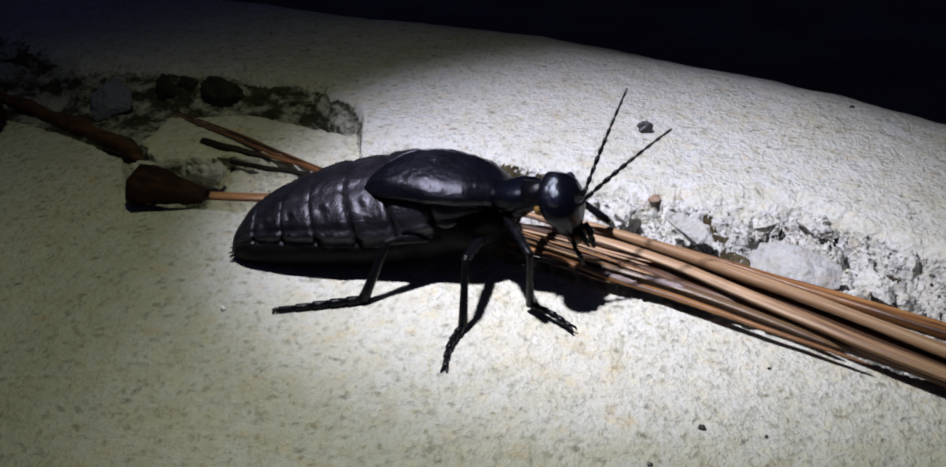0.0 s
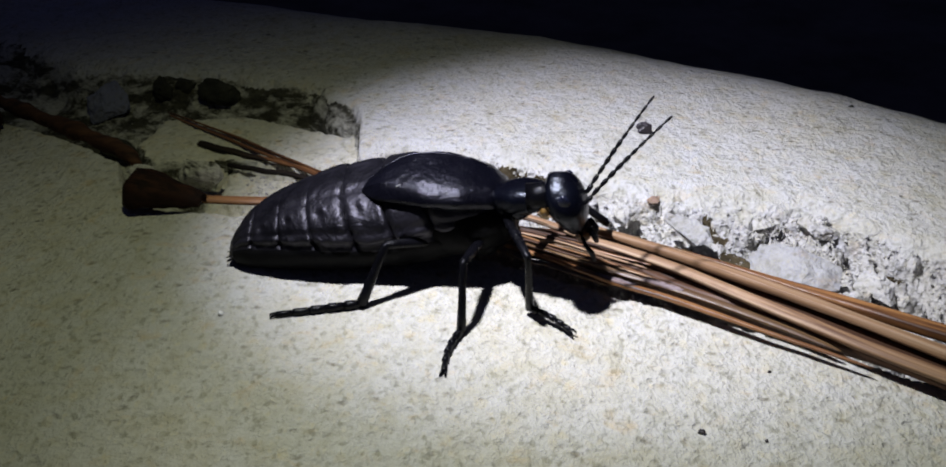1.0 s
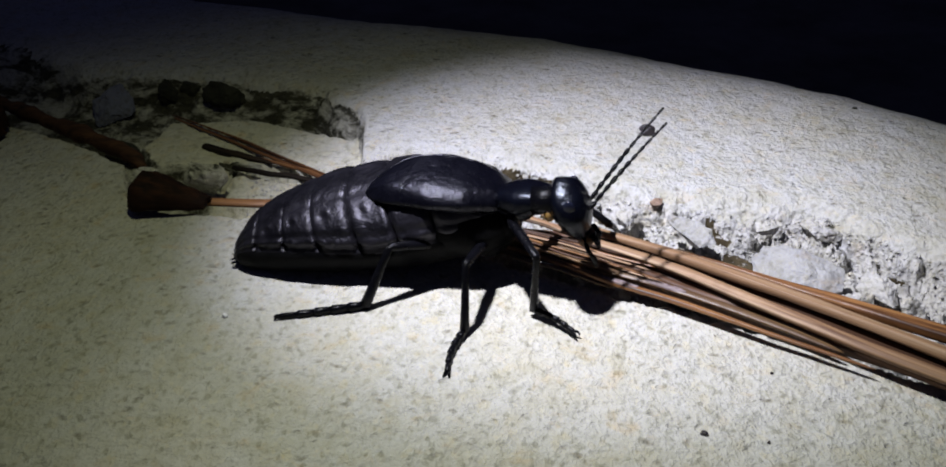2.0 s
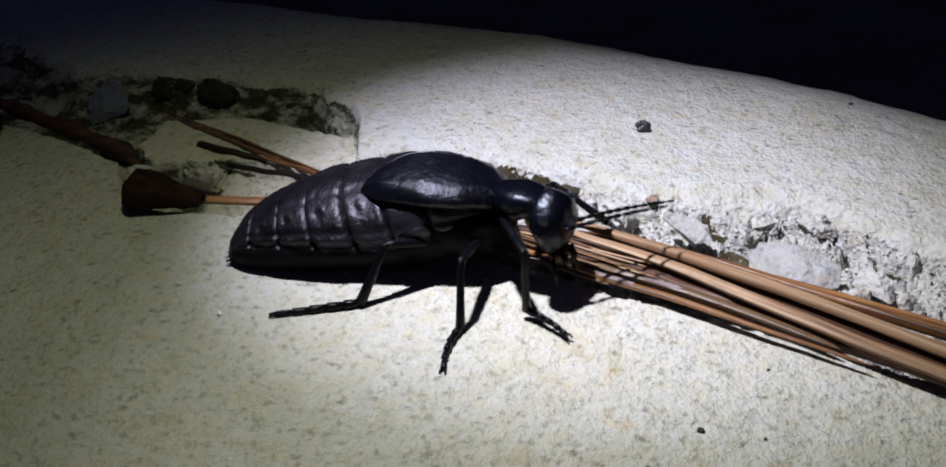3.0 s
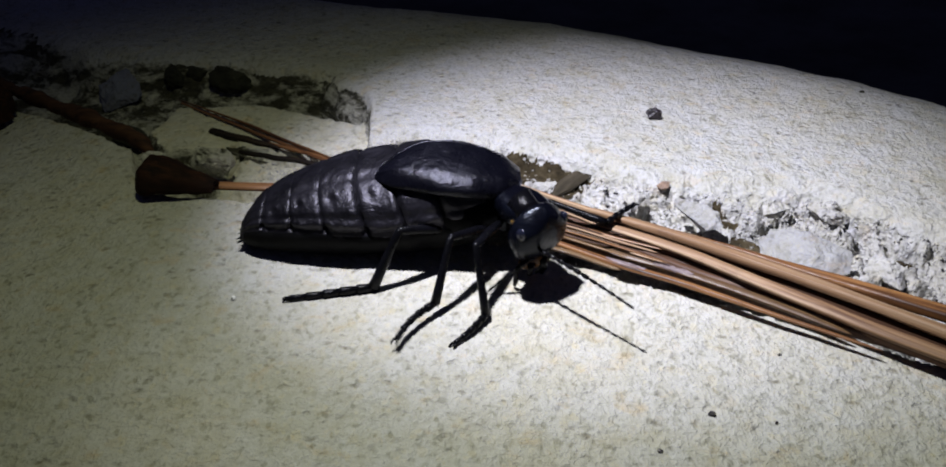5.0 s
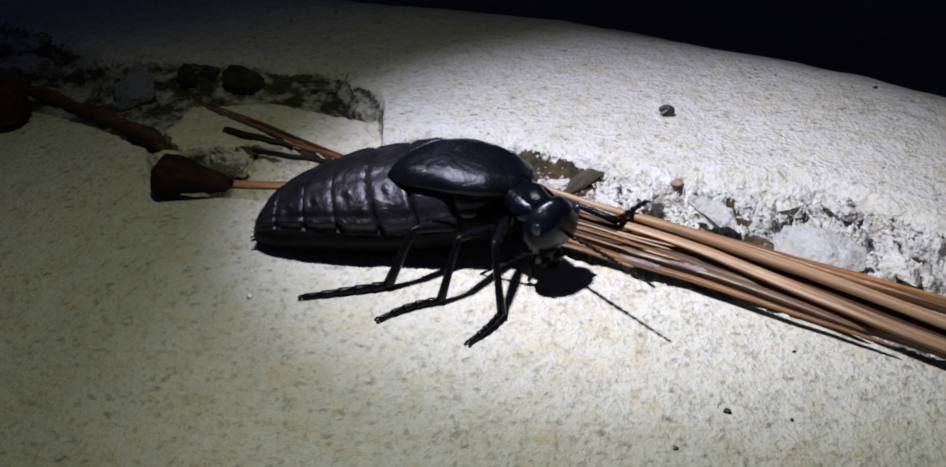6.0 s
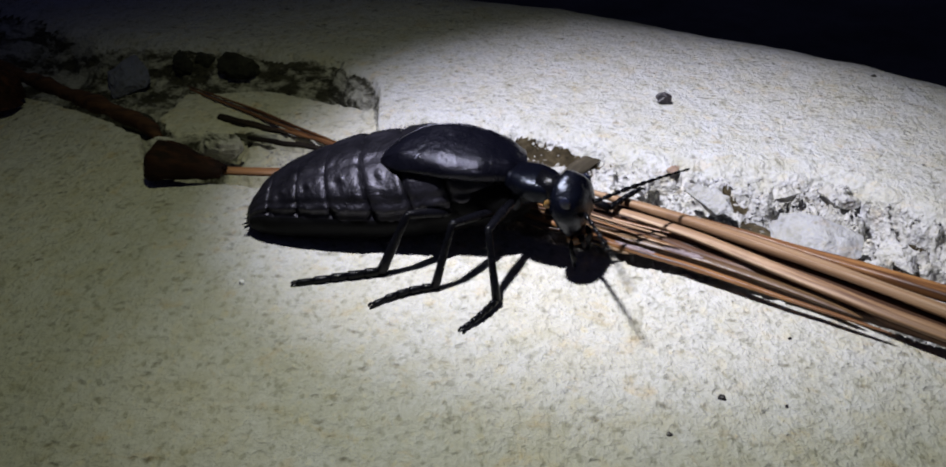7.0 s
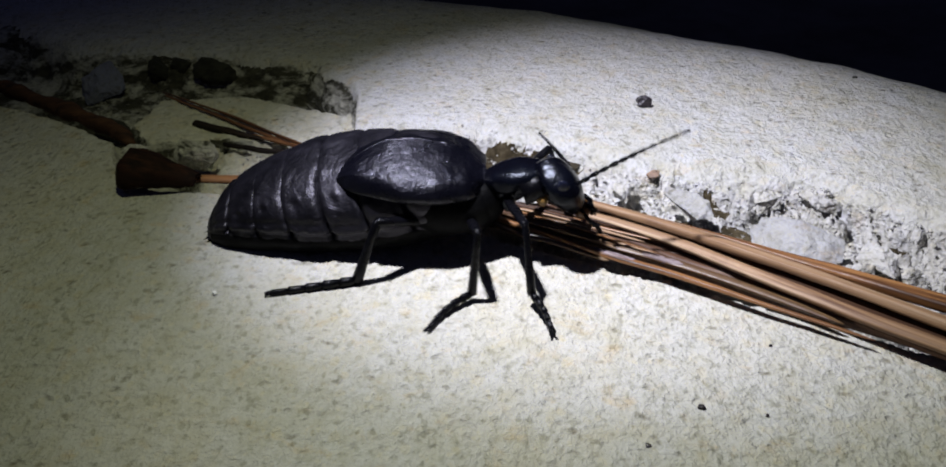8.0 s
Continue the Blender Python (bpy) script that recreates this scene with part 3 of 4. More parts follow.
    # the dark ones underneath, coloured like needles in shade
    for k in range(7):
        o = 0.62 * k
        needle([(-6.0 - 0.3 * k, 5.6 - 0.75 * o, -0.9, 0.36), (-0.8 - 0.4 * k, 4.0 - 0.8 * o, -0.6, 0.45), (4.5 - 0.5 * k, 1.4 - 0.7 * o, -0.2, 0.55), (11.8, -1.0 - 1.25 * o, 0.0, 0.70), (17.5, -5.4 - 1.25 * o, 0.0, 0.70), (23.1, -10.2 - 0.98 * o, 0.0, 0.70), (28.1, -14.2 - 0.72 * o, 0.0, 0.66), (33.5, -18.2 - 0.60 * o, -0.1, 0.6), (41.0, -24.0 - 0.55 * o, -0.1, 0.5)],
               GAP_NEEDLE, gap_dark, 31 + k)
    needle([(24.6, -10.9, 0.1, 0.3), (28.1, -14.2, 0.1, 0.5), (33.0, -18.2, 0.1, 0.5), (42, -25.4, 0.1, 0.4)], GAP_NEEDLE, gap_dark, 40)
    # thin ones that reach over the ledge
    needle([(-36.50, 33.32, -1.95, 0.12), (-28.53, 27.31, -1.85, 0.17), (-22.00, 21.64, -1.75, 0.22), (-11.83, 12.92, -1.60, 0.22)], RUST_NEEDLE, "thin rusty pine needle of a pair reaching over the ledge", 44)
    needle([(-36.01, 32.52, -2.00, 0.12), (-28.70, 26.43, -1.90, 0.17), (-22.20, 20.83, -1.80, 0.20), (-11.78, 12.31, -1.70, 0.22)], RUST_NEEDLE, "thin rusty pine needle of a pair reaching over the ledge", 46)
    needle([(-30.64, 24.31, -1.95, 0.34), (-27.57, 22.66, -1.95, 0.34), (-24.60, 21.20, -1.95, 0.28), (-22.01, 19.68, -1.90, 0.15)], DARK_NEEDLE, "near-black pine needle above a broken ledge", 50, 0.8, 0.06)
    needle([(-26.40, 21.91, -1.90, 0.10), (-23.14, 20.50, -1.85, 0.15), (-18.81, 18.08, -1.80, 0.19), (-11.93, 13.93, -1.70, 0.20)], RUST_NEEDLE, "thin rusty pine needle above a broken ledge", 52, 0.7, 0.03)
    needle([(-26.53, 19.91, -2.40, 0.20), (-23.55, 18.77, -2.45, 0.26), (-20.11, 17.68, -2.45, 0.26), (-14.67, 15.48, -2.40, 0.24)], DARK_NEEDLE, "near-black pine needle on a broken ledge", 53, 0.8, 0.10)
    needle([(-27, 6.3, 0.6, 0.40), (-21, 5.7, 0.7, 0.40), (-15, 5.1, 0.9, 0.38), (-8, 4.4, 1.0, 0.3)], RUST_NEEDLE, "rusty brown pine needle beside the bark scale", 56)


needles()


def twig():
    pts = [(-70, 41.5, 1.3), (-57.9, 32.3, 1.1), (-50.8, 27.0, 1.0), (-44.0, 22.4, 0.9), (-37.8, 18.2, 0.7), (-34.3, 15.0, 0.0)]
    path, rad = [], []
    for i in range(61):
        q = i / 60 * (len(pts) - 1)
        k = min(int(q), len(pts) - 2)
        p = Vector(pts[k]).lerp(Vector(pts[k + 1]), q - k)
        path.append(p + Vector((0, 0.35 * fbm(q * 1.2, 4.0, 0.0, 3), 0.2 * fbm(q * 1.2, 9.0, 0.0, 3))))
        rad.append((0.82 + 0.20 * fbm(q * 2.2, 1.0, 2.0, 4) + 0.25 * math.exp(-((q - 3.2) / 0.15) ** 2)) * min(1, (60 - i) / 6 + 0.4))
    v, f = tube([p - Vector(pts[2]) for p in path], rad, 14)
    v = [p + Vector((0, 0.12, 0.12)) * fbm(p.x * 0.9, p.y * 1.5, p.z * 1.5, 4) for p in v]
    me = mesh_from("twig", v, f, TWIG)
    ob = new("twig", me)
    ob.location = Vector(pts[2]) * MM
    tagged(ob, "brown woody twig lying in the crack of the stone", "twig")


twig()


def bark_scale(at, yaw, length, width, label):
    """A cupped brown bud scale, wide at one end and pointed at the other."""
    verts, faces = [], []
    nu, nv = 18, 14
    for side in (0, 1):
        for i in range(nu + 1):
            u = i / nu
            w = width * math.sqrt(1 - (1 - min(1, u / 0.26 + 0.02)) ** 2) * (1 - 0.72 * u ** 1.3) * (1 + 0.10 * fbm(u * 5, 3.0, 7.0, 3))
            for k in range(nv + 1):
                a = (k / nv - 0.5) * 2.6
                t = 0.25 * side
                r = w * 0.5
                verts.append((u * length + 0.3 * fbm(a * 2, u * 3, 9.0, 3), math.sin(a) * (r - t), math.cos(a) * (r - t) * 1.2 - r * 0.2 + 0.28 * fbm(u * 4, a * 1.6, 1.0, 4)))
    st = (nu + 1) * (nv + 1)
    for i in range(nu):
        for k in range(nv):
            a = i * (nv + 1) + k
            faces.append((a, a + 1, a + nv + 2, a + nv + 1))
            faces.append((st + a, st + a + nv + 1, st + a + nv + 2, st + a + 1))
    for i in range(nu):
        for k in (0, nv):
            a = i * (nv + 1) + k
            faces.append((a, a + nv + 1, st + a + nv + 1, st + a))
    for k in range(nv):
        for i in (0, nu):
            a = i * (nv + 1) + k
            faces.append((a, st + a, st + a + 1, a + 1))
    ob = new("bark_scale", mesh_from("bark_scale", verts, faces, BARK))
    ob.matrix_world = Matrix.Translation(Vector(at) * MM) @ Matrix.Rotation(radians(yaw), 4, "Z")
    return tagged(ob, label, "bark scale")


bark_scale((-33.0, 7.0, 0.55), -12, 7.9, 6.8, "dark brown cupped bark scale lying on the stone")
bark_scale((-51.7, 23.4, 0.5), 186, 10.0, 8.5, "dark brown bark fragment lying on the stone")


def chip(name, at, size, mat, label, category, seed, yaw=0.0, sink=0.3, tilt=(0, 0), points=22):
    """An angular stone fragment: the hull of random points."""
    rnd = random.Random(seed)
    bm = bmesh.new()
    for _ in range(points):
        v = Vector((rnd.gauss(0, 1), rnd.gauss(0, 1), rnd.gauss(0, 1))).normalized()
        bm.verts.new([v[i] * size[i] * 0.5 * rnd.uniform(0.82, 1.05) * MM for i in range(3)])
    got = bmesh.ops.convex_hull(bm, input=bm.verts)
    bmesh.ops.delete(bm, geom=[g for g in got["geom_interior"] if isinstance(g, bmesh.types.BMVert)], context="VERTS")
    if min(size) > 0.9:
        bmesh.ops.subdivide_edges(bm, edges=bm.edges[:], cuts=4, use_grid_fill=True)
        bmesh.ops.triangulate(bm, faces=bm.faces[:])
        bm.normal_update()
        for v in bm.verts:
            q = v.co / MM
            v.co += v.normal * MM * min(size) * (0.10 * fbm(q.x * 0.5 + seed, q.y * 0.5, q.z * 0.5, 3) + 0.05 * fbm(q.x * 1.8, q.y * 1.8 + seed, q.z * 1.8, 3))
    me = bpy.data.meshes.new(name)
    bm.to_mesh(me)
    bm.free()
    me.materials.append(mat)
    ob = new(name, me)
    ob.matrix_world = Matrix.Translation(Vector((at[0], at[1], at[2] + size[2] * (0.5 - sink))) * MM) @ Euler((radians(tilt[0]), radians(tilt[1]), radians(yaw))).to_matrix().to_4x4()
    return tagged(ob, label, category, {"stone_chip": "stone chips in the joint", "dark_speck": "dark specks on the stone", "dark_clod": "soil clods in the joint"}.get(name, ""))


def chips():
    chip("debris_crumb", (18.8, 21.4, floor_z(18.8, 21.4)), (2.0, 1.6, 1.5), CRUMB, "small dark purplish crumb lying on the stone", "crumb", 3, 20, 0.12, (15, 10), 12)
    chip("red_pebble", (17.4, 6.6, floor_z(17.4, 6.6)), (1.6, 1.3, 1.1), RED_CHIP, "small reddish pebble at the broken edge", "pebble", 5, 10, 0.2)
    chip("stone_chip", (19.6, 0.8, -0.4), (5.9, 3.4, 1.8), PALE_CHIP, "pale bluish stone chip wedged in the joint", "stone chip", 8, -38, 0.25, (18, 8), 16)
    chip("stone_chip", (27.6, -4.2, -2.2), (10.0, 8.0, 2.8), PALE_CHIP, "large flat grey stone fragment in the joint", "stone chip", 11, -24, 0.35, (17, -2), 15)
    chip("stone_chip", (34.4, -6.4, -2.0), (3.8, 6.6, 2.6), RUBBLE, "whitish curved stone fragment beside a crack", "stone chip", 12, 12, 0.4, (8, 10), 16)
    chip("stone_chip", (27.2, 2.2, -0.6), (3.4, 2.4, 1.8), RUBBLE, "whitish lump of broken mortar", "stone chip", 23, 30, 0.3, (10, 0), 16)
    chip("stone_chip", (32.5, 2.7, -1.0), (4.6, 4.8, 2.0), RUBBLE, "whitish lump of broken mortar beside a crack", "stone chip", 24, -15, 0.4, (-4, 4), 18)
    chip("stone_chip", (14.6, 4.6, -1.0), (3.0, 2.4, 1.8), RUBBLE, "whitish lump of broken mortar", "stone chip", 25, 10, 0.3, (0, 10), 16)
    chip("dark_speck", (22.1, -19.4, floor_z(22.1, -19.4)), (0.35, 0.3, 0.25), CRUMB, "tiny dark speck on the stone", "speck", 33, 0, 0.3)
    chip("dark_speck", (11.6, -29.8, floor_z(11.6, -29.8)), (0.5, 0.4, 0.3), CRUMB, "tiny dark speck on the stone", "speck", 34, 0, 0.3)
    chip("quartz_grain", (-20.1, -12.2, floor_z(-20.1, -12.2)), (0.5, 0.5, 0.6), QUARTZ, "tiny glinting quartz grain on the stone", "grain", 35, 0, 0.3)
    chip("dark_speck", (15.7, -26.2, floor_z(15.7, -26.2)), (0.7, 0.6, 0.5), CRUMB, "tiny dark speck on the stone", "speck", 13, 0, 0.3)
    chip("dark_speck", (20.0, -26.9, floor_z(20, -26.9)), (0.3, 0.3, 0.25), CRUMB, "tiny dark speck on the stone", "speck", 14, 0, 0.3)
    chip("dark_speck", (43.5, 28.3, floor_z(43.5, 28.3)), (0.7, 0.5, 0.4), DARK_CRUMB, "tiny dark speck on the stone", "speck", 15, 0, 0.3)
    chip("porous_pebble", (-28.2, 14.7, -2.3), (5.4, 4.2, 4.4), GREY_PEBBLE, "grey porous pebble with dark hollows in the joint", "pebble", 41, 20, 0.2)
    chip("stone_chip", (-33.4, 12.9, -0.2), (3.0, 2.0, 1.8), RUBBLE, "small pale chip beside the bark scale", "stone chip", 42, 25, 0.2)
    chip("stone_chip", (-44.9, 37.8, -2.8), (5.4, 8.6, 2.4), BLUE_CHIP, "smooth bluish grey stone chip in the dark crack", "stone chip", 43, 10, 0.5, (25, 0))
    chip("dark_clod", (-31.1, 38.6, -2.2), (6.0, 4.6, 4.0), DARK_CRUMB, "round dark soil clod in the broken joint", "clod", 17, 0, 0.3, (0, 0), 24)
    chip("dark_clod", (-38.4, 39.2, -2.0), (3.2, 3.2, 3.4), DARK_CRUMB, "small dark soil clod in the broken joint", "clod", 18, 40, 0.3, (0, 0), 20)
    chip("dark_clod", (-35.7, 40.2, -2.0), (3.0, 2.8, 3.0), DARK_CRUMB, "small dark soil clod in the broken joint", "clod", 27, 10, 0.3, (0, 0), 20)
    # no clod here: a dark lump added in place of a hole's shade
    chip("dark_clod", (-39.9, 24.7, -3.2), (6.5, 3.6, 2.6), DARK_CRUMB, "dark lump standing in for the shade of a hole beside the twig", "clod", 28, -35, 0.3, (0, 0), 24)
    chip("brown_flake", (9.2, 10.2, -1.3), (9.0, 2.2, 0.55), FLAKE, "dark brown bark flake lying in the joint", "bark flake", 19, 48, 0.2, (6, -6))


chips()


def crumbs():
    """Loose white grains strewn over the broken edge: too many to count."""
    rnd = random.Random(21)
    verts, faces = [], []
    made = 0
    while made < 6000:
        x = rnd.uniform(-24, 42)
        back = interp(x, BACK_EDGE)
        y = back + rnd.gauss(-3.0, 3.2) if x > -12 else rnd.uniform(10, 19)
        if x < -12 and rnd.random() < 0.6:
            continue
        if y < interp(x, FRONT_EDGE) + 0.8 or y > back + 3.0:
            continue
        if y > back and rnd.random() < 0.88:
            continue
        z, kind = stone_height(x, y)
        if kind == 2 and rnd.random() < 0.85:
            continue
        r = 0.06 + 0.20 * rnd.random() ** 3
        o = len(verts)
        squash = [r * rnd.uniform(0.7, 1.3) for _ in range(6)]
        a = rnd.uniform(0, 6.28)
        c, s = math.cos(a), math.sin(a)
        for (u, v, w), q in zip(((1, 0, 0), (-1, 0, 0), (0, 1, 0), (0, -1, 0), (0.2, 0.1, 0.8), (0, 0, -0.8)), squash):
            verts.append((x + q * (u * c - v * s), y + q * (u * s + v * c), z + r * 0.05 + q * w))
        faces += [(o, o + 2, o + 4), (o + 2, o + 1, o + 4), (o + 1, o + 3, o + 4), (o + 3, o, o + 4),
                  (o + 2, o, o + 5), (o + 1, o + 2, o + 5), (o + 3, o + 1, o + 5), (o, o + 3, o + 5)]
        made += 1
    ob = new("crumbs", mesh_from("crumbs", verts, faces, RUBBLE, False))
    tagged(ob, "loose pale grains of broken mortar along the joint", "crumbs", kind="stuff")


crumbs()

# ---- the beetle; its space at the start is the world's, heading along x ----
ROOT = Vector((-4.0, -4.0, 0.0))
# x, height of the axis, radius of the abdomen
ABDOMEN = [(-20.9, 1.0, 0.6), (-20.4, 1.75, 1.55), (-18.9, 2.65, 2.7), (-16.4, 3.45, 3.5), (-14.5, 3.9, 3.9), (-11.5, 4.55, 4.5),
           (-7.4, 5.05, 4.7), (-4.3, 5.4, 4.7), (-1.2, 5.6, 4.2), (0.8, 5.4, 3.7), (2.2, 5.25, 3.0), (3.1, 5.2, 2.0)]


def smooth_read(x, col):
    t = [(r[0], r[col]) for r in ABDOMEN]
    return 0.25 * interp(x - 0.6, t) + 0.5 * interp(x, t) + 0.25 * interp(x + 0.6, t)


FOLD = [(-19.5, 30), (-17, 20), (-14, 14), (-10, 7), (-6, 4), (3, 2)]


def skin_point(x, a, lift=0.0):
    """A point of the abdomen's skin at axis place x and angle a (0: level on the near side, 90: the back); it is wider than high."""
    r = smooth_read(x, 2)
    wide = 1.30 - 0.18 * step(-9, -3, x)
    high = math.sqrt((1 - 0.25 * wide * wide) / 0.75)
    shift = (wide - 1) * r + (0.8 - 0.5 * step(-9, -3, x)) * min(1.0, r / 3.0)
    near = min(abs(a - interp(x, FOLD) + 6), abs(180 - a - interp(x, FOLD) + 6))
    low = 1.0 - 0.06 * math.exp(-(near / 6.0) ** 2)
    rr = r * low + lift
    return Vector((x, -4.0 + shift - wide * rr * math.cos(radians(a)), max(smooth_read(x, 1) - 0.577 * shift + high * rr * math.sin(radians(a)), 0.15)))


def abdomen_segment(beetle, x0, x1, label):
    verts, faces = [], []
    nu, nv = 28, 120
    for i in range(nu + 1):
        u = i / nu
        swell = 0.64 * (1 - abs(2 * u - 1) ** 7) - 0.54
        for k in range(nv):
            a = -90 + 360 * k / nv
            s = math.sin(radians(a))
            lean = -0.42 * s * smooth_read(x0, 2) * step(-20, -14, x0) if s < 0.85 else -0.357 * smooth_read(x0, 2) * step(-20, -14, x0)
            x = x0 + (x1 - x0) * u + lean * 0.8
            x = max(-20.8, min(3.1, x))
            ca = a if a <= 180 else a - 360
            side = ca if ca <= 90 else 180 - ca
            flat = 1 - 0.7 * step(60, 85, side)
            bumps = 0.06 * fbm(x * 0.8, math.cos(radians(a)) * 3, s * 3, 4)
            # breathing holes along the flank, a puckered fold below them, a smooth belly
            pimple = (ca < 90) * 0.17 * math.exp(-((u - 0.47) / 0.07) ** 2 - ((side - 47) / 3.0) ** 2) - (ca < 90) * 0.16 * math.exp(-((u - 0.38) / 0.10) ** 2 - ((side - 42) / 5) ** 2)
            fa = interp(x, FOLD)
            fold = 0.14 * math.exp(-((side - fa) / 4.0) ** 2) * (1 + 0.9 * fbm(x * 1.6, 5.0, s * 2, 3)) - 0.11 * math.exp(-((side - fa - 9) / 4.0) ** 2)
            # a shallow seam between the back plate and the flank
            fold -= 0.14 * math.exp(-((side - 62 - 5 * fbm(x * 0.6, 2.0, 1.0, 2)) / 3.0) ** 2)
            belly = step(fa - 6, fa - 18, side)
            lift = (swell * flat + bumps) * (1 - belly) + belly * (0.03 + 0.3 * bumps) + pimple + fold
            verts.append(skin_point(x, ca, lift * min(1, smooth_read(x, 2) / 2.5)) - ROOT)
    for i in range(nu):
        for k in range(nv):
            a, b = i * nv + k, i * nv + (k + 1) % nv
            faces.append((a, a + nv, b + nv, b))
    faces.append(tuple(range(nv)))
    faces.append(tuple(reversed(range(nu * nv, (nu + 1) * nv))))
    return part("abdomen_segment", mesh_from("abdomen_segment", verts, faces, SKIN), beetle, label)


def belly(beetle):
    """The smooth underside below the puckered fold."""
    verts, faces = [], []
    nu, nv = 60, 40
    for i in range(nu + 1):
        x = -20.4 + 23.3 * i / nu
        for k in range(nv + 1):
            fa = interp(x, FOLD) - 12
            a = fa - (180 + 2 * fa) * k / nv
            edge = math.sin(math.pi * k / nv) ** 0.25
            lift = 0.14 * edge + 0.06 + 0.05 * fbm(x * 0.9, a * 0.05, 4.0, 3) - 0.05 * math.exp(-(((x + 0.35 * (a + 60) / 60) % 3.1 - 1.5) / 0.16) ** 2)
            verts.append(skin_point(x, a, lift * min(1, smooth_read(x, 2) / 2.5)) - Vector((0, 0, 0.05)) - ROOT)
    for i in range(nu):
        for k in range(nv):
            a = i * (nv + 1) + k
            faces.append((a, a + nv + 1, a + nv + 2, a + 1))
    return part("belly", mesh_from("belly", verts, faces, BELLY), beetle, "smooth dull black belly")


# the wing case, from shoulder to tip: its seam on the back, its widest line and its lower rim, each as (share, y, z)
SEAM = [(0, -3.3, 7.2), (0.10, -2.9, 8.3), (0.25, -2.6, 9.15), (0.5, -2.6, 9.75), (0.66, -2.7, 9.7), (0.76, -2.9, 9.27), (0.86, -3.3, 8.72), (0.93, -3.7, 8.15), (0.97, -4.05, 7.8), (0.99, -4.4, 7.55), (1, -4.8, 7.3)]
WIDEST = [(0, -6.0, 6.9), (0.12, -7.5, 7.7), (0.33, -8.4, 8.1), (0.58, -8.3, 8.25), (0.76, -7.35, 8.1), (0.86, -6.7, 7.9), (0.93, -6.0, 7.65), (0.97, -5.55, 7.45), (0.99, -5.2, 7.3), (1, -4.9, 7.2)]
RIM = [(0, -5.0, 5.6), (0.2, -6.1, 5.8), (0.4, -6.7, 6.3), (0.6, -6.9, 6.8), (0.8, -6.5, 6.9), (0.93, -5.8, 6.9), (0.98, -5.3, 6.95), (1, -4.9, 7.05)]


def elytron(beetle, mirror):
    """A short leathery wing case, gently vaulted on the back, that curls in under its widest line and ends in a rounded tip."""
    verts, faces = [], []
    nu, nv = 56, 36

    def read(table, u):
        w = [0.25, 0.5, 0.25]
        return [sum(k * interp(min(1, max(0, u + d)), [(r[0], r[c]) for r in table]) for k, d in zip(w, (-0.012, 0, 0.012))) for c in (1, 2)]

    for layer in (0, 1):
        for i in range(nu + 1):
            u = 1 - (1 - i / nu) ** 1.7
            x = 3.2 - 12.2 * u
            (ys, zs), (ye, ze), (yr, zr) = read(SEAM, u), read(WIDEST, u), read(RIM, u)
            span = min(1.0, (ys - ye) / 3.0)
            line = [(ys, zs), (ys * 0.62 + ye * 0.38, zs * 0.62 + ze * 0.38 + 0.30 * span), (ys * 0.30 + ye * 0.70, zs * 0.30 + ze * 0.70 + 0.46 * span), (ye + 0.62 * span, ze + 0.42 * span),
                    (ye, ze - 0.45 * span), (ye * 0.6 + yr * 0.4, ze * 0.35 + zr * 0.65), (yr, zr)]
            for k in range(nv + 1):
                y, z = curve_point(line, k / nv)
                dip = 0.10 * layer + 0.05 * fbm(x * 0.9, y * 1.4, 8.0, 4)
                # a faint raised hem along the outline
                hem = 0.05 * math.exp(-((nv - k) / 1.5) ** 2)
                y, z = y + 0.3 * dip, z - dip + hem
                if mirror:
                    z -= 0.40 * (ys - y)
                    y = 2 * ys - y - 0.05
                verts.append(Vector((x + 0.12 * fbm(y * 0.8, u * 4, 3.0, 2), y, z)) - ROOT)
    st = (nu + 1) * (nv + 1)
    for i in range(nu):
        for k in range(nv):
            a = i * (nv + 1) + k
            q = (a, a + 1, a + nv + 2, a + nv + 1)
            faces.append(q if mirror else q[::-1])
            q = tuple(st + j for j in q)
            faces.append(q[::-1] if mirror else q)
        for k in (0, nv):
            a = i * (nv + 1) + k
            faces.append((a, a + nv + 1, st + a + nv + 1, st + a))
    for k in range(nv):
        faces.append((k, st + k, st + k + 1, k + 1))
    return part("wing_case", mesh_from("wing_case", verts, faces, ELYTRON), beetle, "short black wrinkled leathery wing case")


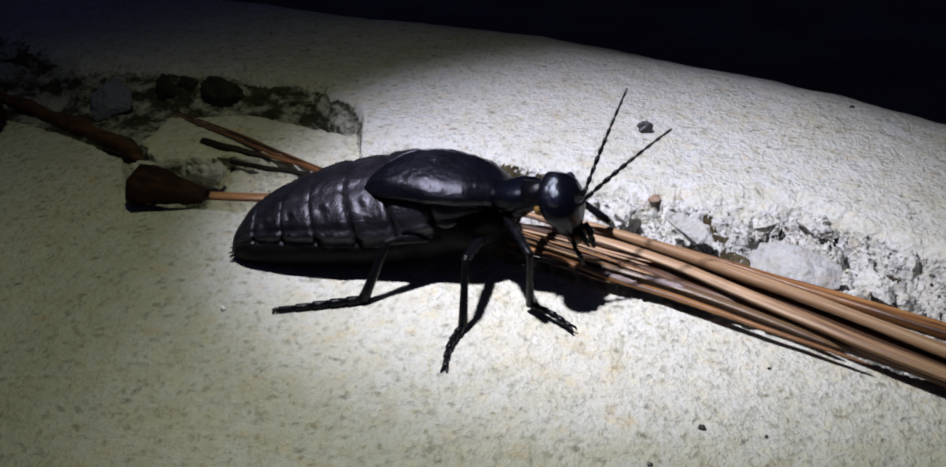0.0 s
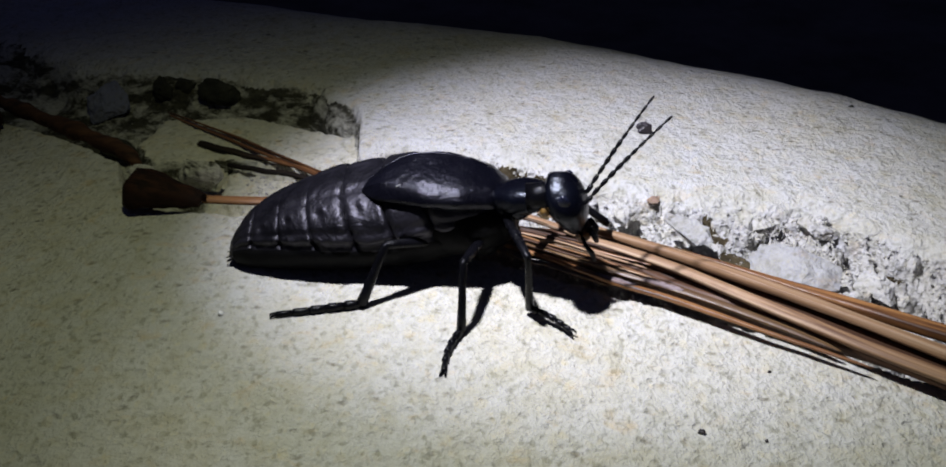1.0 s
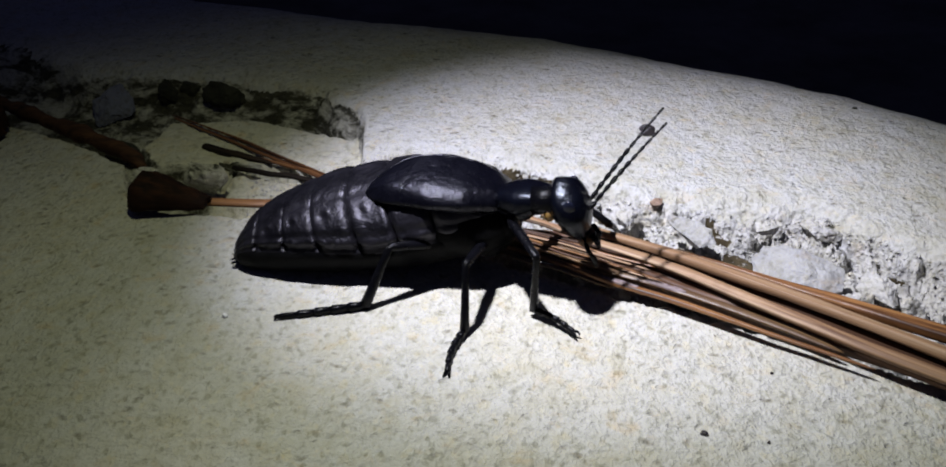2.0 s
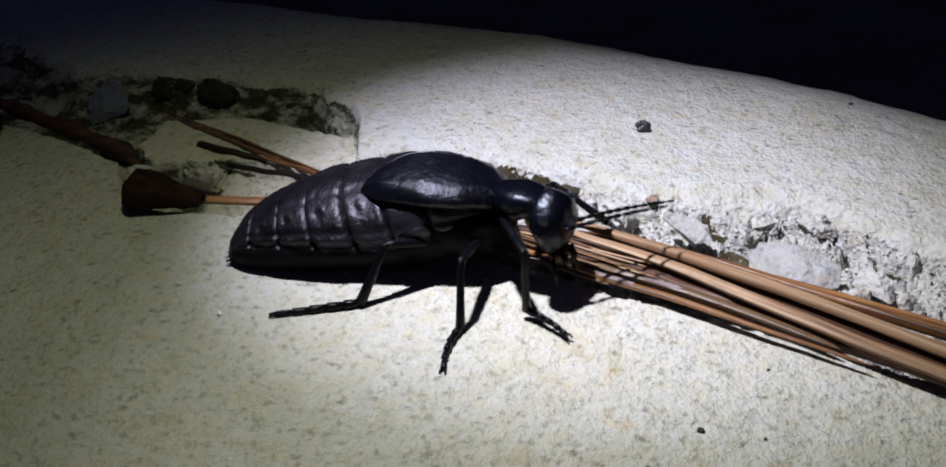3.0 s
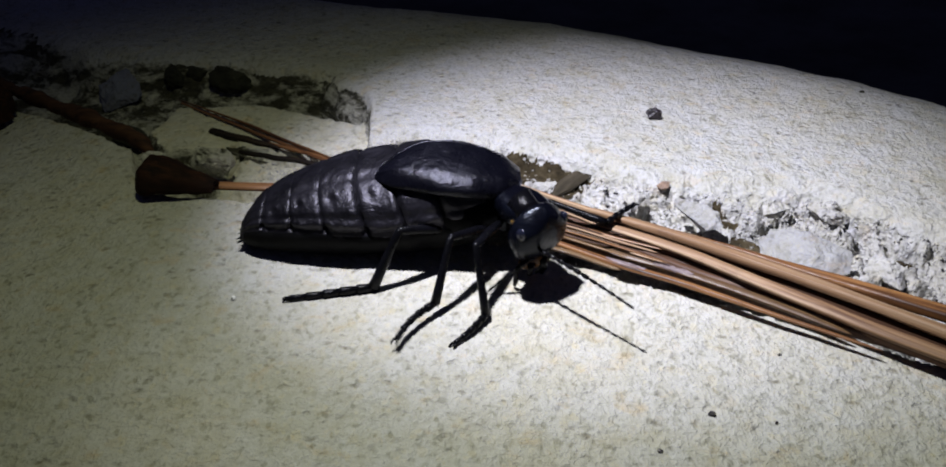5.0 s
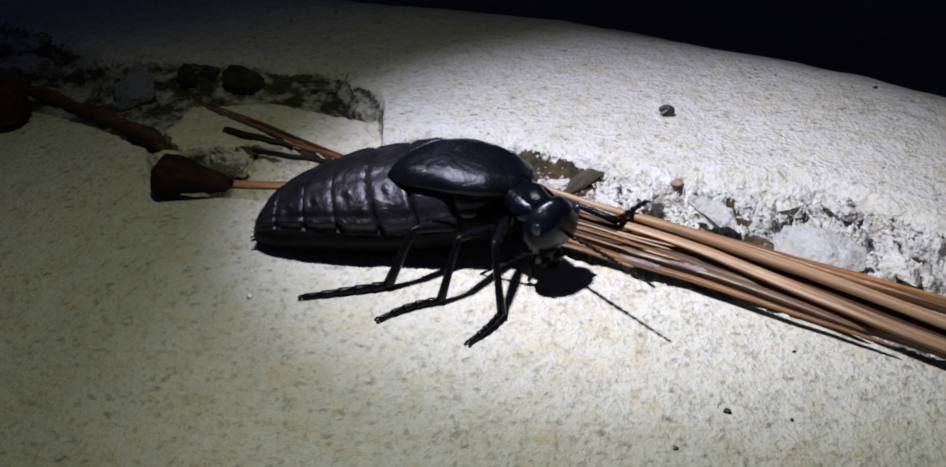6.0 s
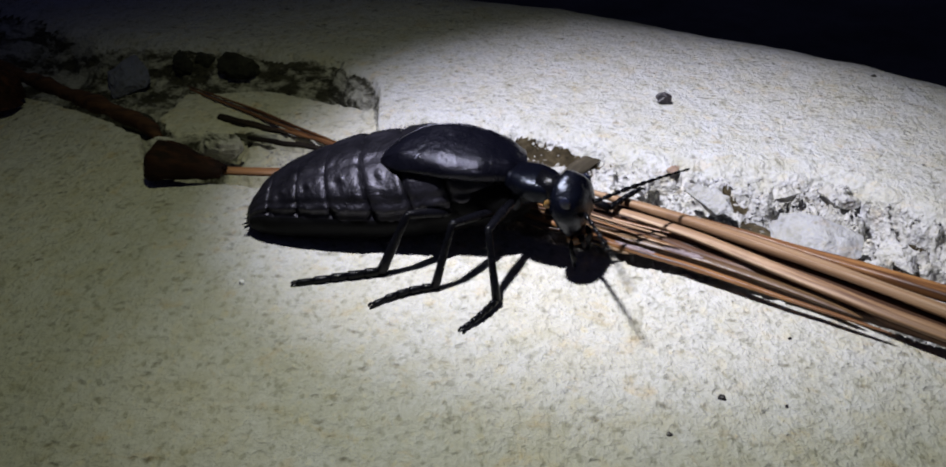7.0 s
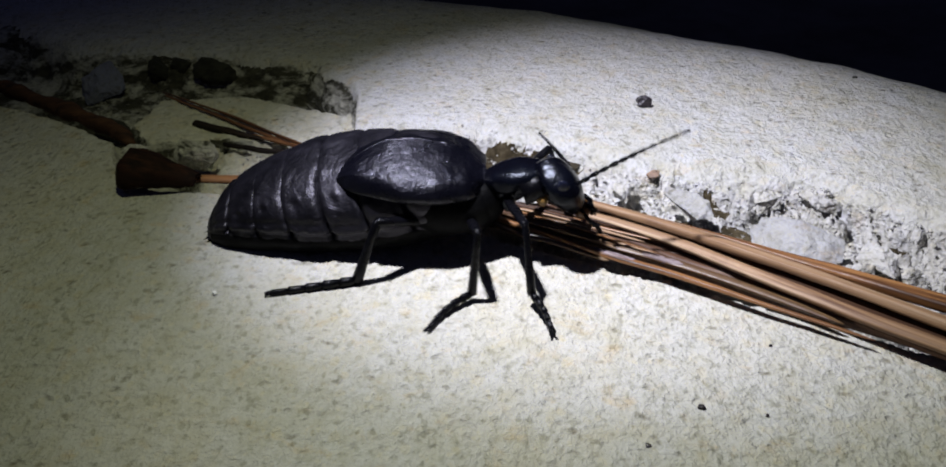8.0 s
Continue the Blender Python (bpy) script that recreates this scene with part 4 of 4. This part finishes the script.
def build_beetle():
    beetle = new("oil_beetle")
    tagged(beetle, "black oil beetle with swollen abdomen standing on the stone", "beetle")
    cuts = [-20.8, -18.6, -15.9, -12.9, -9.5, -6.2, -3.0, 3.1]
    for x0, x1 in zip(cuts, cuts[1:]):
        abdomen_segment(beetle, x0 - 0.12, x1 + 0.12, "dull purplish-black wrinkled abdomen segment")
    belly(beetle)
    rnd = random.Random(9)
    hairs = []
    for k in range(9):
        root = Vector((-20.55, -4.0 + 0.9 * (k / 4 - 1), 0.75 + 0.25 * math.sin(k * 2.1)))
        tip = root + Vector((-0.42 - 0.22 * rnd.random(), 0.22 * rnd.uniform(-1, 1), -0.15 + 0.22 * rnd.uniform(-1, 1)))
        hairs.append(tube([root - ROOT, root.lerp(tip, 0.5) - ROOT, tip - ROOT], [0.12, 0.08, 0.025], 6))
    v, f = join(*hairs)
    part("tail_bristles", mesh_from("tail_bristles", v, f, LEG), beetle, "short dark bristles at the abdomen's tip")
    elytron(beetle, False)
    elytron(beetle, True)
    v, f = join(ball(Vector((0.4, -4.2, 3.9)) - ROOT, 3.6, 2.9, 2.7), ball(Vector((-0.9, -4.5, 4.5)) - ROOT, 4.9, 3.85, 2.9, 20, 28), ball(Vector((1.9, -5.0, 4.7)) - ROOT, 2.2, 2.3, 2.2),
                *[ball(Vector((cx, cy, 3.0)) - ROOT, 1.2, 0.9, 1.1, 12, 16) for cx in (-1.0, 1.2) for cy in (-6.2, -2.0)])
    breast = part("thorax", mesh_from("thorax", v, f, BELLY), beetle, "black breast plate that bears the legs")
    return beetle, breast


beetle, thorax = build_beetle()


def build_pronotum():
    """A longish shield, flat-backed, a little pinched behind, over a deep throat that bears the front legs."""
    def shape(v):
        k = (abs(v.x) ** 2.6 + abs(v.y) ** 2.6 + abs(v.z) ** 2.6) ** (-1 / 2.6)
        pinch = 1.0 - 0.26 * max(0.0, -v.x) - 0.10 * max(0.0, v.x)
        return Vector((v.x * k, v.y * k * pinch, v.z * k * pinch + 0.12 * v.x))
    v, f = join(ball((0.5, 0, -0.15), 2.75, 2.05, 1.25, 36, 40, None, shape), ball((-0.3, 0, -1.0), 1.8, 1.3, 1.4, 16, 22), ball((0.7, 0.0, -0.8), 1.3, 1.15, 1.0, 14, 20),
                ball((-0.3, -0.9, -1.9), 0.65, 0.6, 1.0, 12, 16), ball((-0.3, 0.9, -1.9), 0.65, 0.6, 1.0, 12, 16))
    return part("pronotum", mesh_from("pronotum", v, f, SHELL), beetle, "glossy black neck shield")


pronotum = build_pronotum()


def build_head():
    def skull(v):
        k = (abs(v.x) ** 2.25 + abs(v.y) ** 2.25 + abs(v.z) ** 2.25) ** (-1 / 2.25)
        taper = 1.0 - 0.42 * max(0.0, -v.z) - 0.06 * max(0.0, v.z)
        groove = 1.0 - 0.06 * math.exp(-(v.y / 0.10) ** 2) * (v.x > 0)
        # flattened temples on both sides
        for side in (-1, 1):
            n = Vector((0.05, 0.60 * side, 0.80))
            over = v.dot(n) - 0.80
            if over > 0:
                v = v - n * over * 0.5
        return Vector((v.x * k * taper * groove - 0.40 * v.z, v.y * k * taper, v.z * k))
    v, f = ball((1.55, 0, -0.65), 1.6, 2.75, 2.75, 34, 40, None, skull)
    head = part("head", mesh_from("head", v, f, SHELL), beetle, "glossy blue-black head, bent downwards")
    for s in (-1, 1):
        v, f = ball((1.55, s * 2.24, 0.35), 0.5, 0.26, 0.8, 12, 16)
        part("compound_eye", mesh_from("compound_eye", v, f, EYE), head, "dark shiny eye")
        v, f = tube([(3.0, s * 0.6, -2.7), (3.4, s * 0.75, -3.4), (3.4, s * 0.25, -4.2)], [0.45, 0.35, 0.1], 8, 0.7)
        part("mandible", mesh_from("mandible", v, f, LEG), head, "black jaw")
        v, f = tube([(2.4, s * 1.0, -2.8), (2.7, s * 1.5, -3.7), (3.2, s * 1.6, -4.5), (3.3, s * 1.45, -5.2)], [0.18, 0.19, 0.23, 0.16], 7)
        part("palp", mesh_from("palp", v, f, LEG), head)
    v, f = ball((2.5, 0, -3.2), 0.75, 1.35, 0.75, 12, 18)
    part("upper_lip", mesh_from("upper_lip", v, f, MOUTH), head, "orange-brown upper lip and mouthparts")
    v, f = tube([(-1.6, 0, 0.1), (-0.6, 0, 0.1), (0.4, 0, 0.1)], [1.15, 1.1, 1.25], 16)
    part("neck", mesh_from("neck", v, f, LEG), head)
    v, f = ball((-0.25, 0, -0.8), 0.55, 1.32, 0.75, 12, 18)
    part("neck_membrane", mesh_from("neck_membrane", v, f, AMBER), head, "amber membrane under the neck")
    return head


head = build_head()


def along(p, q, up):
    """Pose in millimetres with x from p to q and z as near to up as can be."""
    x = (q - p).normalized()
    y = Vector(up).cross(x)
    if y.length < 1e-3:
        y = Vector((0, 1, 0)).cross(x)
    y.normalize()
    z = x.cross(y)
    m = Matrix((x, y, z)).transposed().to_4x4()
    m.translation = p
    return m


def metres(m):
    out = m.copy()
    out.translation = m.translation * MM
    return out


ANT_NEAR, ANT_FAR = Vector((2.9, -0.9, -0.4)), Vector((2.9, 0.9, -0.4))


def build_antenna():
    """Eleven beads in a slightly bowed row along x, thickest before the middle; the first carries the rest."""
    def bow(q):
        return 0.07 * q - 0.0075 * q * q

    base, x = None, 0.0
    for i in range(11):
        ln = 0.95 if i in (0, 10) else 0.86 + 0.05 * math.sin(i)
        r = 0.22 - 0.010 * i + (0.03 if i in (3, 4, 5) else 0)
        v, f = tube([(ln * q, 0, 0) for q in (0, 0.25, 0.6, 0.88, 1.0)], [r * k for k in (0.45, 0.8, 1.0, 0.85, 0.4)], 8)
        ob = part("antenna" if base is None else "bead", mesh_from("bead", v, f, LEG), base or beetle, "" if base else "beaded black feeler")
        if base:
            ob.matrix_basis = metres(along(Vector((x, 0, bow(x))), Vector((x + ln, 0, bow(x + ln))), (0, 0, 1)))
        base = base or ob
        x += ln * 0.98
    return base


antenna_near, antenna_far = build_antenna(), build_antenna()


class Leg:
    """A jointed leg: thigh and foot under the beetle, shin under the thigh, each a rigid piece along x."""

    def __init__(self, hip, femur, tibia, tarsus, thick=1.0, sway=0.0):
        self.hip, self.lf, self.lt = Vector(hip), femur, tibia
        k = thick
        v, f = tube([(0, 0, 0), (femur * 0.12, 0, 0), (femur * 0.45, 0, 0.06), (femur * 0.85, 0, 0), (femur, 0, 0), (femur + 0.2, 0, 0)],
                    [0.32 * k, 0.40 * k, 0.46 * k, 0.38 * k, 0.36 * k, 0.18 * k], 10, 0.8)
        self.femur = part("thigh", mesh_from("thigh", v, f, LEG), beetle)
        v, f = join(tube([(-0.15, 0, 0), (0.1, 0, 0), (tibia * 0.3, 0, 0.05), (tibia * 0.8, 0, 0), (tibia, 0, 0)],
                         [0.17 * k, 0.31 * k, 0.30 * k, 0.36 * k, 0.40 * k], 9),
                    tube([(tibia - 0.1, 0.2, 0), (tibia + 0.3, 0.26, -0.2)], [0.09, 0.03], 5),
                    tube([(tibia - 0.1, -0.2, 0), (tibia + 0.3, -0.26, -0.2)], [0.09, 0.03], 5))
        self.tibia = part("shin", mesh_from("shin", v, f, LEG), self.femur)
        # the foot: five joints in a shallow bow, the first carries the rest and a pair of claws
        x, n = 0.0, 5
        ln = tarsus * 0.88 / n
        for i in range(n):
            at = [x + ln * q for q in (0, 0.45, 0.9, 1.0)]
            thin = k * (1.08 - 0.07 * i)
            v, f = tube([(a, sway * math.sin(math.pi * min(1, a / tarsus)), 0.12 * math.sin(math.pi * min(1, a / tarsus))) for a in at],
                        [0.25 * thin, 0.29 * thin, 0.32 * thin, 0.25 * thin], 9)
            me = mesh_from("foot" if i == 0 else "tarsal_joint", v, f, LEG)
            if i == 0:
                self.tarsus = part("foot", me, beetle, "jointed black foot")
            else:
                part("tarsal_joint", me, self.tarsus)
            x += ln
        y = sway * math.sin(math.pi * x / tarsus)
        for s in (-1, 1):
            v, f = tube([(x - 0.1, y + s * 0.05, 0.06), (x + 0.2, y + s * 0.16, 0.12), (x + 0.44, y + s * 0.22, 0.0), (x + 0.48, y + s * 0.22, -0.2)], [0.13, 0.11, 0.08, 0.03], 6)
            part("claw", mesh_from("claw", v, f, LEG), self.tarsus)


def bend(hip, ankle, lf, lt, hint):
    """The knee between hip and ankle, on the hint's side; the ankle gives way if it is out of reach."""
    d = ankle - hip
    if d.length > (lf + lt) * 0.995:
        ankle = hip + d.normalized() * (lf + lt) * 0.995
        d = ankle - hip
    if d.length < abs(lf - lt) * 1.02:
        ankle = hip + d.normalized() * abs(lf - lt) * 1.02
        d = ankle - hip
    a = (lf * lf - lt * lt + d.length_squared) / (2 * d.length)
    h = math.sqrt(max(lf * lf - a * a, 0))
    n = d.normalized()
    side = (hint - hip) - n * (hint - hip).dot(n)
    return hip + n * a + side.normalized() * h, ankle


LEGS = {
    # hip (for the front pair from the neck shield), thigh, shin, foot, thickness, sway of the foot
    "hind_near": Leg((-1.2, -6.2, 3.2), 6.7, 5.3, 7.8, 1.2, 0.15),
    "middle_near": Leg((1.0, -6.8, 3.7), 6.5, 5.3, 5.8, 1.0, -0.40),
    "front_near": Leg((-0.2, -1.5, -1.6), 5.2, 5.5, 4.6, 0.95, 0.22),
    "hind_far": Leg((-1.2, -2.0, 3.2), 6.7, 5.3, 7.8, 1.2),
    "middle_far": Leg((1.0, -1.8, 3.5), 6.5, 5.3, 5.8),
    "front_far": Leg((-0.2, 1.5, -1.6), 5.2, 5.5, 4.6, 0.95),
}

# time; shift x, y, z of the body; roll, pitch and yaw about its axis
BODY_ROWS = [(0, 0, 0, 0, 0, 0, 0), (3.0, 0, 0, 0, 0, 0, 0), (3.8, 0, 0, -0.15, 0, 1.2, 0), (4.6, 0, 0, -0.25, 0, 2.2, 0), (6.6, -0.2, 0, -0.25, 0, 2.2, 0), (7.0, -0.2, 0, -0.2, 0, 1.8, 0), (7.4, -0.3, 0, 0, 1, 0, 0), (7.6, -0.9, 0, 0, 2, 0, 0),
             (7.7, -1.1, 0, 0, 4, 0, 0), (7.8, -1.4, 0, 0, 7, 0, 0), (8.0, -1.6, 0, -0.15, 12, 0, 0)]
# time; middle of the neck shield; pitch and yaw
PRONOTUM_ROWS = [(0, 3.3, -6.8, 7.8, -8, -24), (1.5, 3.6, -6.6, 7.9, -6, -24), (2.8, 3.6, -6.6, 8.0, -2, -26), (3.2, 3.7, -7.1, 7.7, 8, -36), (3.5, 2.9, -7.2, 7.5, 10, -42), (3.8, 2.8, -7.3, 7.0, 12, -44),
                 (4.5, 3.1, -7.6, 6.1, 14, -46), (4.7, 3.1, -7.6, 6.1, 14, -46), (5.8, 2.5, -7.4, 6.3, 14, -44), (6.5, 2.2, -7.1, 6.2, 12, -40), (7, 3.0, -7.0, 6.6, 8, -32), (7.2, 3.6, -6.7, 6.7, 6, -26),
                 (7.4, 3.6, -6.4, 6.6, 4, -22), (7.6, 3.7, -6.2, 7.1, -2, -16), (7.7, 3.5, -5.9, 7.3, -4, -12), (7.8, 3.4, -6.0, 7.2, -4, -10), (8, 3.5, -5.7, 6.8, -6, -8)]
# time; middle of the head; pitch, yaw and roll
HEAD_ROWS = [(0, 7.0, -9.1, 8.7, -8, -22, 0), (0.5, 7.5, -8.7, 8.9, -10, -12, 0), (1, 7.5, -8.8, 8.9, -9, -10, 0), (1.5, 7.8, -8.7, 8.9, -8, -8, 0), (2.8, 7.5, -8.6, 7.9, -4, -14, 0), (3.2, 6.0, -9.6, 6.6, 16, -50, 0),
                 (3.5, 5.3, -9.7, 6.0, 26, -58, 0), (3.8, 5.1, -10.0, 6.0, 28, -56, 0), (4.5, 4.6, -10.6, 5.4, 32, -52, 0), (4.7, 4.6, -10.6, 5.4, 32, -52, 0), (5.8, 4.5, -10.1, 5.4, 32, -48, 0), (6.5, 4.7, -9.5, 5.5, 28, -46, 0),
                 (7, 6.6, -9.4, 6.2, 10, -26, 0), (7.2, 7.2, -8.9, 6.0, 2, -14, 0), (7.4, 7.8, -8.1, 6.1, -4, -6, 0), (7.6, 7.6, -7.8, 6.8, -14, 2, 0), (7.7, 7.6, -7.2, 6.9, -15, 3, 0), (7.8, 7.4, -7.3, 6.7, -16, 4, 0),
                 (8, 7.3, -6.9, 7.0, -18, 8, 0)]
# time; the point towards which each feeler reaches
FAR_FEELER_ROWS = [(0, 12.1, -4, 15.0), (0.5, 14.3, -4, 15), (1.5, 14.8, -4, 15.2), (1.7, 14.8, -4, 15.5), (2.8, 15.9, -4, 9.3), (2.9, 18.0, -4, 7.2), (3.0, 19.2, -4, 6.0), (3.2, 18.6, -3.4, 4.2),
                   (3.35, 14.0, -8.0, 2.0), (3.6, 2, -8.5, 1.0), (4.5, 0, -9, 0.8), (4.7, 0, -9, 0.8), (5.8, 11.2, -18.3, 4.2), (6.5, 13.8, -16.2, 4.2), (6.6, 15.0, -14.5, 4.2), (6.8, 18.0, -9.5, 4.6), (6.9, 18.6, -6.0, 5.2), (7.0, 17.9, -4, 6.2), (7.2, 15.7, -4, 6.1), (7.4, 12.3, 2, 3.0), (7.6, 11.7, 1, 7.1), (7.7, 10.9, -1, 11.3), (7.8, 9.5, 1.5, 9.2), (8.0, 6.7, 2, 6.3)]
NEAR_FEELER_ROWS = [(0, 14.9, -8, 13.5), (0.5, 14.1, -8, 12.9), (1.0, 13.7, -8, 13.2), (1.5, 12.0, -8, 12.3), (1.7, 11.5, -8, 11.5), (2.8, 15.6, -5.2, 10.0), (2.9, 17.8, -5.2, 7.9), (3.0, 19.0, -5.4, 6.5), (3.2, 17.6, -10.6, 4.2),
                    (3.5, 16.1, -14.5, 4.2), (3.8, 14.5, -17.3, 4.2), (4.5, 13.0, -20.4, 4.2), (4.7, 12.7, -19.5, 4.2), (5.8, 0, -9.5, 0.8), (6.5, 0, -9.5, 0.8), (6.6, -1.0, -15.5, 2.5), (6.8, 4.5, -19.0, 3.0), (6.9, 7.2, -19.2, 3.4), (7.0, 9.9, -18.9, 4.2), (7.1, 14.0, -15.0, 4.2),
                    (7.2, 16.5, -11, 4.6), (7.4, 18.2, -9, 7.2), (7.5, 15.5, -5.2, 3.4), (7.7, 15.0, -4.8, 2.8), (7.85, 17.2, -7.5, 7.4), (8.0, 17.0, -8, 11.5)]
# time; ankle x, y, z; tip of the foot x, y, z; a point on the knee's side
FOOT_ROWS = {
    "hind_near": [(0, -8.9, -11.2, 0.5, -16.6, -12.6, 0.3, -7.0, -9.6, 6), (8, -8.9, -11.0, 0.5, -16.5, -12.5, 0.3, -6.6, -10, 6)],
    "middle_near": [(0, -0.8, -15.0, 0.5, -2.0, -20.4, 0.3, -0.7, -12.5, 9), (3.9, -0.8, -14.6, 0.5, -2.0, -20.4, 0.3, -0.9, -12.5, 9),
                    (4.5, -2.7, -15.2, 1.0, -2.5, -20.0, 0.6, -2, -11, 9), (4.8, -3.3, -15.0, 1.4, -4.2, -19.0, 1.2, -2, -11, 9), (5.3, -4.4, -13.8, 1.0, -8.6, -17.0, 1.0, -3, -12, 9),
                    (5.8, -4.5, -13.3, 0.5, -9.9, -16.1, 0.3, -3.2, -12.3, 9), (7.8, -4.4, -13.3, 0.5, -10.0, -16.0, 0.3, -3.2, -12.3, 9), (7.97, 0.3, -13.4, 0.7, -3.3, -18.2, 0.3, 1.0, -10.8, 9), (8.0, 0.3, -13.4, 0.7, -3.3, -18.2, 0.3, 1.0, -10.8, 9)],
    "front_near": [(0, 4.6, -12.0, 0.5, 7.4, -14.6, 0.3, 3.5, -10.2, 5), (2.9, 4.8, -11.9, 0.5, 7.4, -14.4, 0.3, 3.9, -10.0, 5), (3.2, 3.6, -14.6, 1.2, 5.7, -16.8, 0.6, 2.6, -12, 5),
                   (3.5, 1.4, -14.2, 0.9, 1.0, -19.5, 0.3, 0.9, -12, 5.3), (3.8, 1.2, -14.0, 0.9, -0.9, -19.3, 0.3, 0.8, -12, 5.3), (4.5, 0.2, -15.2, 0.6, -2.7, -19.2, 0.3, -0.1, -11.8, 5.3),
                   (7.0, 0.4, -15.4, 0.6, -2.9, -19.6, 0.3, 0.2, -11.8, 5.3), (7.2, 4.8, -14.2, 1.2, 6.3, -20.0, 0.5, 3.8, -11.6, 5.3), (8.0, 4.9, -14.0, 1.0, 6.6, -19.7, 0.3, 4.2, -11.2, 5.3)],
    "hind_far": [(0, -8.9, 3.0, 0.6, -16.4, 4.4, 0.4, -3, 5, 3), (8, -8.9, 3.0, 0.6, -16.4, 4.4, 0.4, -3, 5, 3)],
    "middle_far": [(0, -1.0, 6.6, 1.6, -2.4, 11.8, 0.6, -6, 4, 4), (8, -1.0, 6.6, 1.6, -2.4, 11.8, 0.6, -6, 4, 4)],
    "front_far": [(0, 11.6, -3.0, 3.3, 12.9, 0.5, 0.4, 9, -1, 5), (3.0, 11.7, -3.0, 3.3, 13.2, 0.5, 0.4, 9, -1, 5), (3.3, 10.6, -3.8, 2.3, 14.1, 0.0, 2.5, 6, -2, 3),
                  (4.7, 10.8, -4.0, 2.3, 14.2, -0.2, 2.4, 6, -2, 3), (7.0, 10.2, -4.2, 2.3, 13.3, -1.2, 2.6, 6, -2, 3), (7.4, 11.4, -3.2, 3.2, 13.0, 0.4, 0.6, 9, -1, 5), (7.7, 11.0, -3.2, 3.0, 12.6, 0.4, 0.6, 9, -1, 5), (8.0, 8.5, -3.2, 2.2, 10.6, 0.8, 0.6, 8, -1, 5)],
}


def sample(rows, t):
    if t <= rows[0][0]:
        return rows[0][1:]
    for a, b in zip(rows, rows[1:]):
        if t <= b[0]:
            s = (t - a[0]) / (b[0] - a[0])
            s = 0.5 * s + 0.5 * s * s * (3 - 2 * s)
            return tuple(p + (q - p) * s for p, q in zip(a[1:], b[1:]))
    return rows[-1][1:]


def body_pose(t):
    x, y, z, roll, pitch, yaw = sample(BODY_ROWS, t)
    axis = Vector((0, 1.6, 3.8))
    turn = Euler((radians(roll), radians(pitch), radians(yaw))).to_matrix().to_4x4()
    return Matrix.Translation(ROOT + Vector((x, y, z)) + axis) @ turn @ Matrix.Translation(-axis)


def calm_pose(t):
    """The body's pose without its roll, by which the breast and the hips go."""
    x, y, z, roll, pitch, yaw = sample(BODY_ROWS, t)
    return Matrix.Translation(ROOT + Vector((0.5 * x, y, z))) @ Euler((radians(0.25 * roll), 0, 0)).to_matrix().to_4x4()


def motions():
    times = [i / 15 for i in range(121)]
    rows = {"body": [], "thorax": [], "pronotum": [], "head": [], "near": [], "far": []}
    legs = {name: ([], [], []) for name in LEGS}
    for t in times:
        body = body_pose(t)
        inv = body.inverted()
        rows["body"].append((t, metres(body)))
        calm = calm_pose(t)
        rows["thorax"].append((t, metres(inv @ calm)))
        x, y, z, pitch, yaw = sample(PRONOTUM_ROWS, t)
        shield = pose(x, y, z, 0, pitch, yaw)
        rows["pronotum"].append((t, metres(inv @ shield)))
        x, y, z, pitch, yaw, roll = sample(HEAD_ROWS, t)
        hd = pose(x, y, z, roll, pitch, yaw) @ Matrix.Translation((-1.5, 0, -0.1))
        rows["head"].append((t, metres(inv @ hd)))
        for key, base, table in (("near", ANT_NEAR, NEAR_FEELER_ROWS), ("far", ANT_FAR, FAR_FEELER_ROWS)):
            root = hd @ base
            rows[key].append((t, metres(inv @ along(root, Vector(sample(table, t)), (0, 0, 1)))))
        for name, leg in LEGS.items():
            v = list(sample(FOOT_ROWS[name], t))
            v[2], v[5] = v[2] - 0.2, v[5] - 0.28
            hip = shield @ leg.hip if name.startswith("front") else calm @ (leg.hip - ROOT)
            knee, ankle = bend(hip, Vector(v[0:3]), leg.lf, leg.lt, Vector(v[6:9]))
            thigh = along(hip, knee, (0, 0, 1))
            shin = along(knee, ankle, knee - hip)
            foot = along(ankle, Vector(v[3:6]), (0, 0, 1))
            tinv = thigh.inverted()
            legs[name][0].append((t, metres(inv @ thigh)))
            legs[name][1].append((t, metres(tinv @ shin)))
            legs[name][2].append((t, metres(inv @ foot)))
    walk(beetle, rows["body"])
    walk(thorax, rows["thorax"])
    walk(pronotum, rows["pronotum"])
    walk(head, rows["head"])
    walk(antenna_near, rows["near"])
    walk(antenna_far, rows["far"])
    for name, leg in LEGS.items():
        walk(leg.femur, legs[name][0])
        walk(leg.tibia, legs[name][1])
        walk(leg.tarsus, legs[name][2])


motions()
